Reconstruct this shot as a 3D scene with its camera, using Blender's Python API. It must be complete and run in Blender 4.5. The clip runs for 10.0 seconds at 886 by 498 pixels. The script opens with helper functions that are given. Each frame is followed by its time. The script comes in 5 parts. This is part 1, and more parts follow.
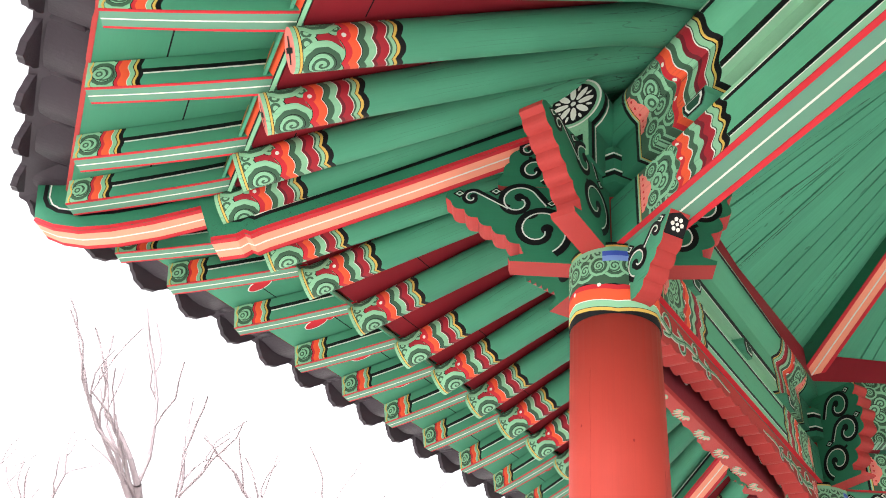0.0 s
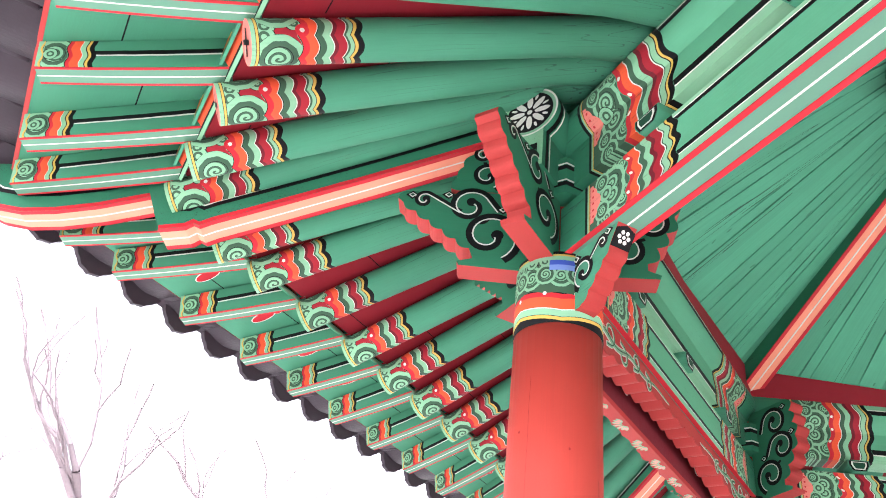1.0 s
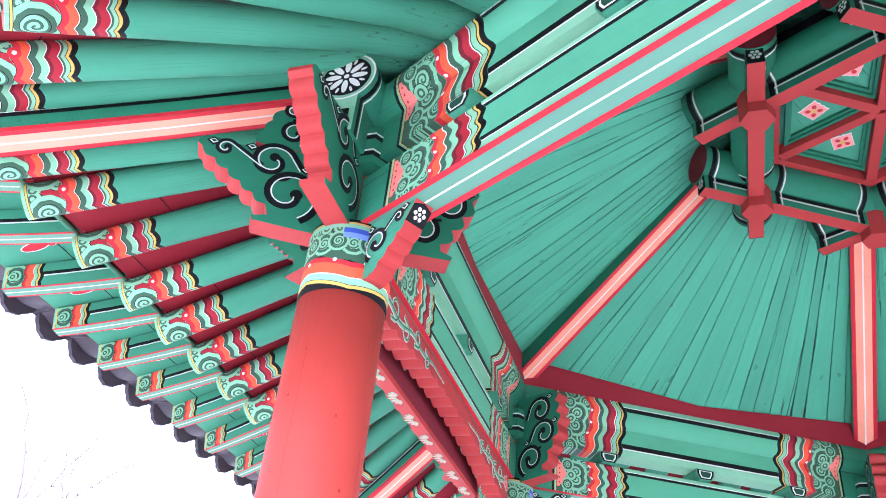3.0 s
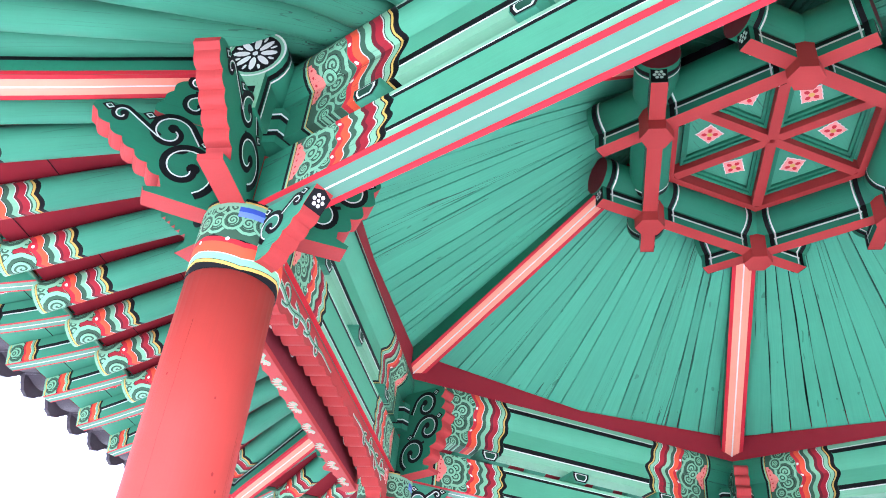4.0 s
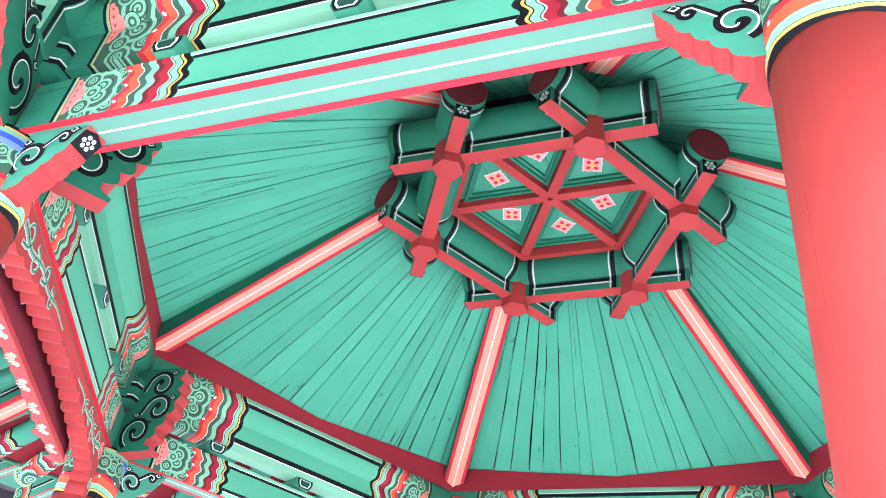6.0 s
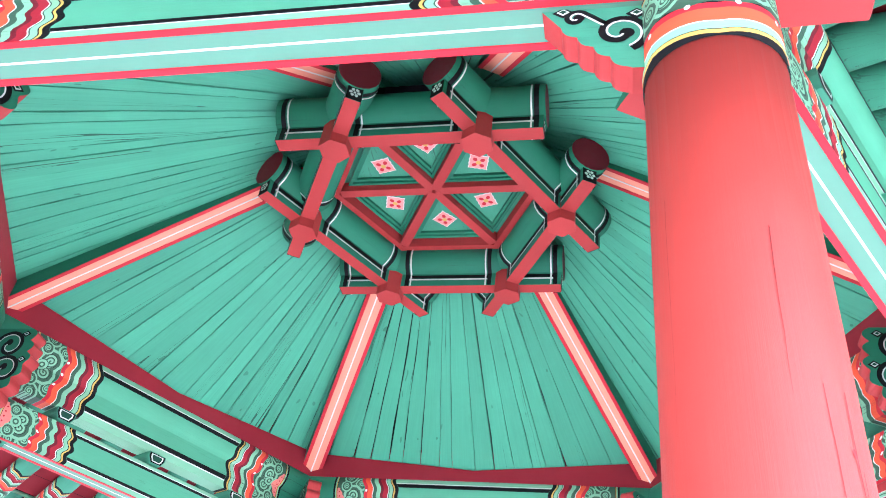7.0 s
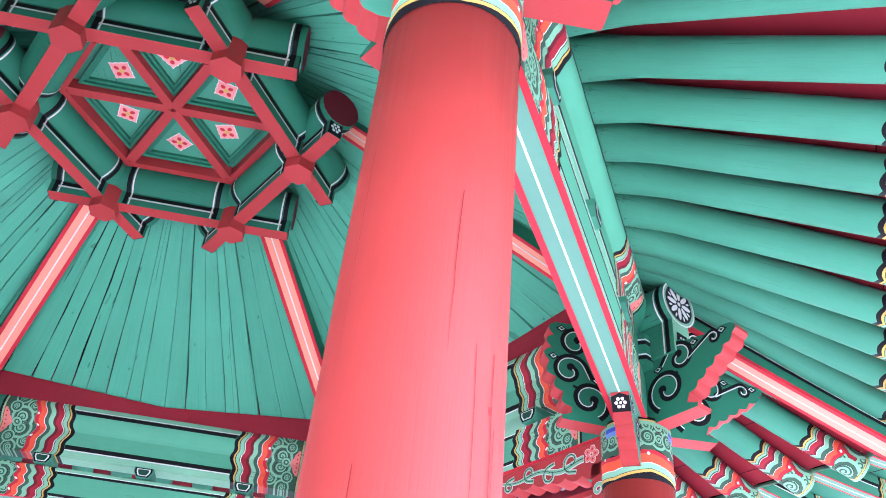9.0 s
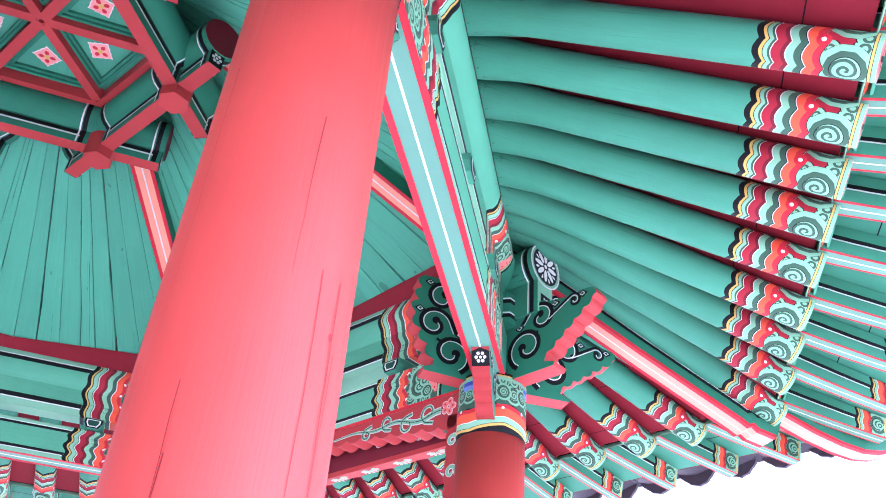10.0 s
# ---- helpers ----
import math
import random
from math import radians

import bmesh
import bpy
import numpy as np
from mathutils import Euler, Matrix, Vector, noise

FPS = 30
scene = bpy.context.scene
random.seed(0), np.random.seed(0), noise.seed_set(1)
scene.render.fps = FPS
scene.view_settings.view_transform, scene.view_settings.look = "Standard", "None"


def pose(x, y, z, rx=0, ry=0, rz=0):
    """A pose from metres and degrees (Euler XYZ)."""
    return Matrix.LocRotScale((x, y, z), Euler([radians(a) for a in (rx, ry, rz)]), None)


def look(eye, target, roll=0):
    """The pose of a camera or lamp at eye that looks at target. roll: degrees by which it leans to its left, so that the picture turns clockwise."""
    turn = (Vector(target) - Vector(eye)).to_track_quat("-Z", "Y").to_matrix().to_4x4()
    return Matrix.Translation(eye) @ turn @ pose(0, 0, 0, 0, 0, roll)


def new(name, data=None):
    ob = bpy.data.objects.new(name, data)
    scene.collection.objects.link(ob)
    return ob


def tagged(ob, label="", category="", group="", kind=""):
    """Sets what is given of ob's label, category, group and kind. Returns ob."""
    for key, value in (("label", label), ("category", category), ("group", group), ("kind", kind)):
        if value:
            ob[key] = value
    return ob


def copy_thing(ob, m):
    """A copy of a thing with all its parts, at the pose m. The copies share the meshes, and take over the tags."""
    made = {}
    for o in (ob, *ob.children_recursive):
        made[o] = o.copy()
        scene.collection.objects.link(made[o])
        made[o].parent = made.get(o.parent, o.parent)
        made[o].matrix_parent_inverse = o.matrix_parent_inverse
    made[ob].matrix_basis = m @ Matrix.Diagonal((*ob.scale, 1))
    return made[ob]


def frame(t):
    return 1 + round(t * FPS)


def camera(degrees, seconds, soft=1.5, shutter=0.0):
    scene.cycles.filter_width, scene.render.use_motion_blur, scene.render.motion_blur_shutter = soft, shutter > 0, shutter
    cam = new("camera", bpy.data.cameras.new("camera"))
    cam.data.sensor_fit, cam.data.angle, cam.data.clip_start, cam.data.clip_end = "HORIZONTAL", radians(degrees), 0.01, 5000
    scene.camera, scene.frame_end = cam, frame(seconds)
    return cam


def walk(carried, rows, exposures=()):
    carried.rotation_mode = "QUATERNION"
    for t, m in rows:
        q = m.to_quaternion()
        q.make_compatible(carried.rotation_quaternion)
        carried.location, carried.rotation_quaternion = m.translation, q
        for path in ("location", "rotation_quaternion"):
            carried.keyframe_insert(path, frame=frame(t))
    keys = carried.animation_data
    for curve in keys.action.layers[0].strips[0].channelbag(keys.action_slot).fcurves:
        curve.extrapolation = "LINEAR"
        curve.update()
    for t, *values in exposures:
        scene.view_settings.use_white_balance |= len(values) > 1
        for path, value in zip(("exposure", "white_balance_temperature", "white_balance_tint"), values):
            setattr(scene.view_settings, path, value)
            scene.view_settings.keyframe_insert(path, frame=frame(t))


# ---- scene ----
cam = camera(54.48, 10.0, soft=1.0)
ROWS = [
    (0.0, 0.8525, -3.3894, 1.5480, 125.027, -5.010, 65.182),
    (0.5, 0.8656, -3.3796, 1.5527, 125.099, -5.427, 63.599),
    (1.0, 0.8763, -3.3670, 1.5576, 125.293, -5.874, 61.208),
    (1.5, 0.8830, -3.3506, 1.5624, 125.150, -5.576, 58.280),
    (2.0, 0.8857, -3.3328, 1.5638, 125.011, -5.453, 54.660),
    (2.5, 0.8873, -3.3153, 1.5621, 124.947, -5.297, 50.906),
    (3.0, 0.8889, -3.3052, 1.5634, 124.787, -5.170, 46.450),
    (4.5, 0.9026, -3.2838, 1.5600, 125.683, -5.623, 34.356),
    (5.0, 0.9067, -3.2798, 1.5540, 126.571, -6.319, 29.648),
    (5.5, 0.9151, -3.2670, 1.5481, 127.347, -6.739, 24.372),
    (7.0, 0.9551, -3.2250, 1.5334, 128.432, -6.445, 9.895),
    (7.5, 0.9733, -3.2106, 1.5336, 128.544, -6.022, 5.459),
    (8.0, 0.9937, -3.1975, 1.5387, 128.441, -5.685, 0.957),
    (8.5, 1.0177, -3.1823, 1.5349, 128.280, -5.214, -4.673),
    (9.0, 1.0377, -3.1683, 1.5224, 127.844, -4.772, -10.321),
    (9.5, 1.0635, -3.1559, 1.5096, 126.991, -4.236, -15.198),
    (10.0, 1.0938, -3.1484, 1.4983, 125.804, -3.965, -19.303),
]
walk(cam, [(t, pose(x, y, z, rx, ry, rz)) for t, x, y, z, rx, ry, rz in ROWS],
     exposures=[(0.0, 2.29, 6500, 12), (0.5, 2.31, 6400, 14), (1.0, 2.67, 6140, 20), (1.6, 3.01, 5660, 23), (2.0, 3.05, 5480, 25), (2.5, 2.98, 5270, 26), (3.0, 2.95, 5250, 25), (4.5, 3.09, 5260, 22), (5.0, 3.11, 5300, 21), (5.5, 3.39, 5300, 20), (7.5, 3.19, 5290, 26), (8.5, 3.07, 5230, 30), (9.0, 2.96, 5170, 32), (10.0, 2.95, 5080, 36)])

# ---- light: a bright, thinly overcast day ----
world = bpy.data.worlds.new("world")
scene.world = world
world.use_nodes = True
wn = world.node_tree
sky = wn.nodes.new("ShaderNodeTexSky")
sky.sky_type, sky.sun_disc = "NISHITA", False
sky.sun_elevation, sky.sun_rotation = radians(48), radians(135)
sky.dust_density, sky.air_density = 8.0, 1.0
veil = wn.nodes.new("ShaderNodeHueSaturation")
veil.inputs["Saturation"].default_value = 0.08
wn.links.new(sky.outputs[0], veil.inputs["Color"])
wn.nodes["Background"].inputs["Strength"].default_value = 0.15
wn.links.new(veil.outputs[0], wn.nodes["Background"].inputs[0])
sun = new("sun", bpy.data.lights.new("sun", "SUN"))
sun.data.energy, sun.data.angle, sun.data.color = 1.05, radians(12), (1.0, 0.97, 0.92)
sun.matrix_world = look((7.2, -7.1, 11.2), (0, 0, 0))


# ---- materials ----
def rgb(r, g, b):
    """A base colour of weathered, chalky paint from everyday 0..255 values."""
    lin = [0.74 * (c / 255 / 12.92) if c <= 10 else 0.74 * ((c / 255 + 0.055) / 1.055) ** 2.4 for c in (r, g, b)]
    return (*lin, 1.0)


GREEN, MINT, DEEP = rgb(74, 147, 116), rgb(136, 192, 154), rgb(30, 76, 56)
RED, MAROON, ORANGE = rgb(172, 60, 56), rgb(112, 30, 40), rgb(238, 92, 54)
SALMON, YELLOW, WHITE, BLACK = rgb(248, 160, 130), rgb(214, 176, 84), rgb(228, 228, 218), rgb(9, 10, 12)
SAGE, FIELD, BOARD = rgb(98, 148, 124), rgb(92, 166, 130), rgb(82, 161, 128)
CRIMSON, GREY = rgb(160, 36, 48), rgb(62, 96, 74)
SCARLET, BLUE, PINK = rgb(200, 44, 54), rgb(64, 92, 190), rgb(238, 134, 122)


class Paint:
    """A node material with small helpers for sums and bands."""

    def __init__(self, name):
        self.mat = bpy.data.materials.new(name)
        self.mat.use_nodes = True
        self.t = self.mat.node_tree
        self.bsdf = self.t.nodes["Principled BSDF"]

    def put(self, socket, value):
        if isinstance(value, bpy.types.NodeSocket):
            self.t.links.new(value, socket)
        else:
            socket.default_value = value[:3] if socket.type == "VECTOR" else value

    def m(self, op, a, b=0.0, c=0.0):
        n = self.t.nodes.new("ShaderNodeMath")
        n.operation = op
        for s, v in zip(n.inputs, (a, b, c)):
            self.put(s, v)
        return n.outputs[0]

    def mix(self, f, a, b, blend="MIX"):
        n = self.t.nodes.new("ShaderNodeMix")
        n.data_type, n.blend_type = "RGBA", blend
        self.put(n.inputs["Factor"], f), self.put(n.inputs["A"], a), self.put(n.inputs["B"], b)
        return n.outputs["Result"]

    def ramp(self, f, stops, sharp=True):
        n = self.t.nodes.new("ShaderNodeValToRGB")
        n.color_ramp.interpolation = "CONSTANT" if sharp else "LINEAR"
        e = n.color_ramp.elements
        while len(e) < len(stops):
            e.new(1.0)
        for k, (at, col) in zip(e, stops):
            k.position, k.color = at, col
        self.put(n.inputs[0], f)
        return n.outputs[0]

    def uv(self):
        n = self.t.nodes.new("ShaderNodeUVMap")
        s = self.t.nodes.new("ShaderNodeSeparateXYZ")
        self.t.links.new(n.outputs[0], s.inputs[0])
        return s.outputs[0], s.outputs[1]

    def coords(self):
        return self.t.nodes.new("ShaderNodeTexCoord").outputs["Object"]

    def noise(self, scale, stretch=(1, 1, 1), detail=4.0, rough=0.6):
        mp = self.t.nodes.new("ShaderNodeMapping")
        mp.inputs["Scale"].default_value = stretch
        self.put(mp.inputs[0], self.coords())
        n = self.t.nodes.new("ShaderNodeTexNoise")
        n.inputs["Scale"].default_value, n.inputs["Detail"].default_value = scale, detail
        n.inputs["Roughness"].default_value = rough
        self.put(n.inputs["Vector"], mp.outputs[0])
        return n.outputs[0]

    def petals(self, col, pu, pv, spots):
        """Cloud petals one over another: rings of mint and grey-green with thin dark outlines."""
        for cu, cv, r in spots:
            du, dv = self.m("SUBTRACT", pu, cu), self.m("SUBTRACT", pv, cv)
            d = self.m("SQRT", self.m("ADD", self.m("MULTIPLY", du, du), self.m("MULTIPLY", dv, dv)))
            d = self.m("DIVIDE", d, r)
            if r > 0.035:
                turn = self.m("DIVIDE", self.m("ARCTAN2", dv, du), 2 * math.pi)
                wind = self.m("FRACT", self.m("ADD", self.m("SUBTRACT", self.m("DIVIDE", d, 0.27), turn), 1.0))
                eye = self.ramp(wind, [(0, MINT), (0.58, GREY), (0.95, BLACK)])
                wavy = self.m("MULTIPLY_ADD", self.m("ABSOLUTE", self.m("SINE", self.m("MULTIPLY", turn, 31.416))), 0.03, d)
                rings = self.ramp(self.m("MULTIPLY", wavy, 0.8), [(k * 0.8, c) for k, c in ((0, GREY), (0.77, MINT), (1.01, BLACK))])
                rings = self.mix(self.m("LESS_THAN", d, 0.55), rings, BLACK)
                ring = self.mix(self.m("LESS_THAN", d, 0.52), rings, eye)
            else:
                ring = self.ramp(self.m("MULTIPLY", d, 0.8), [(k * 0.8, c) for k, c in ((0, MINT), (0.25, GREY), (0.5, MINT), (0.9, BLACK))])
            col = self.mix(self.m("LESS_THAN", d, 1.0), col, ring)
        return col

    def rand(self):
        return self.t.nodes.new("ShaderNodeObjectInfo").outputs["Random"]

    def finish(self, col, rough=0.66, worn=0.16, grain=(1, 1, 1), bump=0.15, spec=0.18, crack=0.0):
        """Wear on top of a colour: blotches, grain, dust and fine relief."""
        big, fine = self.noise(2.6, detail=3.0), self.noise(38.0, grain, 5.0, 0.7)
        f = self.m("ADD", self.m("MULTIPLY_ADD", big, worn * 1.2, 1 - worn * 0.6), self.m("MULTIPLY_ADD", fine, worn, -worn * 0.5))
        f = self.m("ADD", f, self.m("MULTIPLY_ADD", self.rand(), worn * 0.7, -worn * 0.35))
        n = self.t.nodes.new("ShaderNodeVectorMath")
        n.operation = "SCALE"
        self.put(n.inputs[0], col), self.put(n.inputs["Scale"], f)
        out = n.outputs[0]
        height = fine
        if crack:
            lines = self.noise(7.0, [g * (1.6 if g > 1 else 0.35) for g in grain], 1.5, 0.5)
            split = self.m("LESS_THAN", self.m("ABSOLUTE", self.m("SUBTRACT", lines, 0.5)), crack)
            gate = self.m("MINIMUM", 1.0, self.m("MAXIMUM", 0.0, self.m("MULTIPLY", self.m("SUBTRACT", self.noise(1.3, detail=2.0), 0.45), 6.0)))
            split = self.m("MULTIPLY", split, gate)
            out = self.mix(self.m("MULTIPLY", split, 0.75), out, (0.02, 0.03, 0.03, 1))
            height = self.m("SUBTRACT", fine, self.m("MULTIPLY", split, 1.5))
        self.put(self.bsdf.inputs["Base Color"], out)
        self.put(self.bsdf.inputs["Roughness"], self.m("MULTIPLY_ADD", fine, 0.2, rough - 0.1))
        self.bsdf.inputs["Specular IOR Level"].default_value = spec
        b = self.t.nodes.new("ShaderNodeBump")
        b.inputs["Strength"].default_value, b.inputs["Distance"].default_value = bump, 0.004
        self.put(b.inputs["Height"], height)
        self.put(self.bsdf.inputs["Normal"], b.outputs[0])
        return self.mat


def plain(name, col, **more):
    return Paint(name).finish(col, **more)


M_GREEN = plain("green paint on wood", GREEN, grain=(4, 0.35, 4), crack=0.005, worn=0.22)
M_GREENX = plain("green paint on wood lengthwise", GREEN, grain=(0.35, 4, 4), crack=0.004, worn=0.22)
M_DARK = plain("dark green paint on carved wood", rgb(46, 118, 88), grain=(4, 0.35, 4), crack=0.004, worn=0.22)
M_DARKX = plain("dark green paint on lantern wood", rgb(50, 124, 94), grain=(0.35, 4, 4), crack=0.004, worn=0.22)
M_MINT = plain("mint paint", MINT)
M_DEEP = plain("dark green paint", DEEP)
M_RED = plain("iron red paint", RED, grain=(4, 4, 0.5))
M_COLUMN = plain("iron red column paint", rgb(182, 66, 55), grain=(5, 5, 0.07), worn=0.26, rough=0.6, spec=0.22)
M_CRACK = plain("dark opened grain", rgb(122, 34, 34))
M_KNOT = plain("dark red knot", rgb(150, 44, 42))
M_MAROON = plain("dark maroon paint", MAROON)
M_ORANGE = plain("orange red paint", ORANGE)
M_SALMON = plain("salmon paint", SALMON)
M_SCARLET = plain("scarlet paint", SCARLET)
M_WHITE = plain("white paint", WHITE, worn=0.08)
M_BLACK = plain("black paint", BLACK)
M_YELLOW = plain("ochre yellow paint", YELLOW)
M_PINK = plain("pink paint", PINK)
M_TILE = plain("dark grey fired clay tile", rgb(56, 48, 55), rough=0.5, worn=0.35, bump=0.4)
M_SOFFIT = plain("deep red soffit paint", rgb(148, 38, 48), grain=(0.35, 4, 4))
M_ROSE = plain("pale rose paint", rgb(242, 160, 152))
M_EAVE = plain("green eave boarding paint", GREEN, grain=(0.35, 4, 4))


# ---- mesh helpers ----
def part(name, bm, material, parent=None, label="", m=None, smooth=False):
    """Links a bmesh as one mesh object, under a thing or as a thing."""
    me = bpy.data.meshes.new(name)
    bm.normal_update()
    if smooth:
        for f in bm.faces:
            f.smooth = True
    bm.to_mesh(me)
    bm.free()
    for k in material if isinstance(material, (list, tuple)) else [material]:
        me.materials.append(k)
    ob = new(name, me)
    if parent:
        ob.parent = parent
    if m is not None:
        ob.matrix_basis = m
    return tagged(ob, label)


def box(bm, x0, x1, y0, y1, z0, z1, bevel=0.0, mi=0):
    vs = [bm.verts.new(p) for p in ((x0, y0, z0), (x1, y0, z0), (x1, y1, z0), (x0, y1, z0), (x0, y0, z1), (x1, y0, z1), (x1, y1, z1), (x0, y1, z1))]
    fs = [bm.faces.new([vs[i] for i in q]) for q in ((3, 2, 1, 0), (4, 5, 6, 7), (0, 1, 5, 4), (1, 2, 6, 5), (2, 3, 7, 6), (3, 0, 4, 7))]
    for f in fs:
        f.material_index = mi
    if bevel:
        bmesh.ops.bevel(bm, geom=list({e for f in fs for e in f.edges}), offset=bevel, segments=1, affect="EDGES")
    return fs


def prism(bm, pts, a, b, to, mi=0):
    """A polygon (p, q) drawn out from a to b; to(p, q, w) gives the place."""
    lo, hi = [bm.verts.new(to(p, q, a)) for p, q in pts], [bm.verts.new(to(p, q, b)) for p, q in pts]
    fs = [bm.faces.new(lo[::-1]), bm.faces.new(hi)]
    n = len(pts)
    rim = [bm.faces.new((lo[i], lo[(i + 1) % n], hi[(i + 1) % n], hi[i])) for i in range(n)]
    for f in fs + rim:
        f.material_index = mi
    bmesh.ops.recalc_face_normals(bm, faces=fs + rim)
    return fs, rim


def tube(bm, y0, y1, r0, r1, seg=20, steps=1, mi=0, caps=(0, 0), uv=None):
    """A round bar along y with rings; uv: (along, round the bar) in metres, from y0."""
    rings = []
    for k in range(steps + 1):
        f = k / steps
        y, r = y0 + (y1 - y0) * f, r0 + (r1 - r0) * f
        rings.append([bm.verts.new((r * math.sin(2 * math.pi * i / seg), y, -r * math.cos(2 * math.pi * i / seg))) for i in range(seg)])
    for k in range(steps):
        for i in range(seg):
            j = (i + 1) % seg
            f = bm.faces.new((rings[k][i], rings[k][j], rings[k + 1][j], rings[k + 1][i]))
            f.smooth, f.material_index = True, mi
            if uv:
                for lp, (kk, ii) in zip(f.loops, ((k, i), (k, i + 1), (k + 1, i + 1), (k + 1, i))):
                    yy = y0 + (y1 - y0) * kk / steps
                    ang = 2 * math.pi * ii / seg
                    if i >= seg / 2:
                        ang -= 2 * math.pi
                    lp[uv].uv = (abs(yy - y0), ang * r0)
    c0, c1 = bm.faces.new(rings[0][::-1]), bm.faces.new(rings[-1])
    c0.material_index, c1.material_index = caps
    bmesh.ops.recalc_face_normals(bm, faces=bm.faces[:])


def ribbon(bm, pts, width, to, mi=0, taper=0.0):
    """A flat painted stroke along (p, q) points; to(p, q) gives the place."""
    n = len(pts)
    prev = None
    for i, (p, q) in enumerate(pts):
        a, b = pts[max(i - 1, 0)], pts[min(i + 1, n - 1)]
        tx, ty = b[0] - a[0], b[1] - a[1]
        ln = math.hypot(tx, ty) or 1.0
        w = width * 0.5 * (1 - taper * i / (n - 1))
        pair = bm.verts.new(to(p - ty / ln * w, q + tx / ln * w)), bm.verts.new(to(p + ty / ln * w, q - tx / ln * w))
        if prev:
            f = bm.faces.new((prev[0], prev[1], pair[1], pair[0]))
            f.material_index = mi
        prev = pair


def disc(bm, p0, q0, rp, rq, to, mi=0, seg=12, turn=0.0):
    vs = []
    for i in range(seg):
        a = 2 * math.pi * i / seg
        x, y = rp * math.cos(a), rq * math.sin(a)
        vs.append(bm.verts.new(to(p0 + x * math.cos(turn) - y * math.sin(turn), q0 + x * math.sin(turn) + y * math.cos(turn))))
    f = bm.faces.new(vs)
    f.material_index = mi


def curl(p, q, r, start, turns, flip=1, tail=0.0, n=26):
    """Points of a spiral that winds in to its centre (p, q), with a tail at its outer end."""
    pts = []
    for i in range(n):
        f = i / (n - 1)
        a = start + flip * turns * 2 * math.pi * f
        rr = r * (1 - 0.74 * f ** 1.1)
        pts.append((p + rr * math.cos(a), q + rr * math.sin(a)))
    if tail:
        tx, ty = pts[0][0] - pts[1][0], pts[0][1] - pts[1][1]
        ln = math.hypot(tx, ty)
        pts.insert(0, (pts[0][0] + tx / ln * tail, pts[0][1] + ty / ln * tail))
    return pts


# ---- the plan: a six-sided pavilion round the origin ----
SIDE = 2.3
AP = SIDE * math.sqrt(3) / 2
COLUMNS = (240, 180, 120, 60, 0, 300)
FACES = (270, 210, 150, 90, 30, 330)


def at_face(phi, s=0.0, d=0.0, z=0.0):
    """Local x along the face, y outward from its beam's axis."""
    return pose(0, 0, 0, 0, 0, phi - 90) @ pose(s, AP + d, z)


def at_column(theta, r=SIDE, z=0.0):
    """Local y outward from the pavilion's axis."""
    return pose(0, 0, 0, 0, 0, theta - 90) @ pose(0, r, z)


Z_BEAM, Z_BEAM_TOP, Z_STRIP, Z_PURLIN = 3.20, 3.405, 3.47, 3.725
R_PURLIN, R_COLUMN, Z_NECK, Z_CAP = 0.108, 0.142, 2.938, 3.208


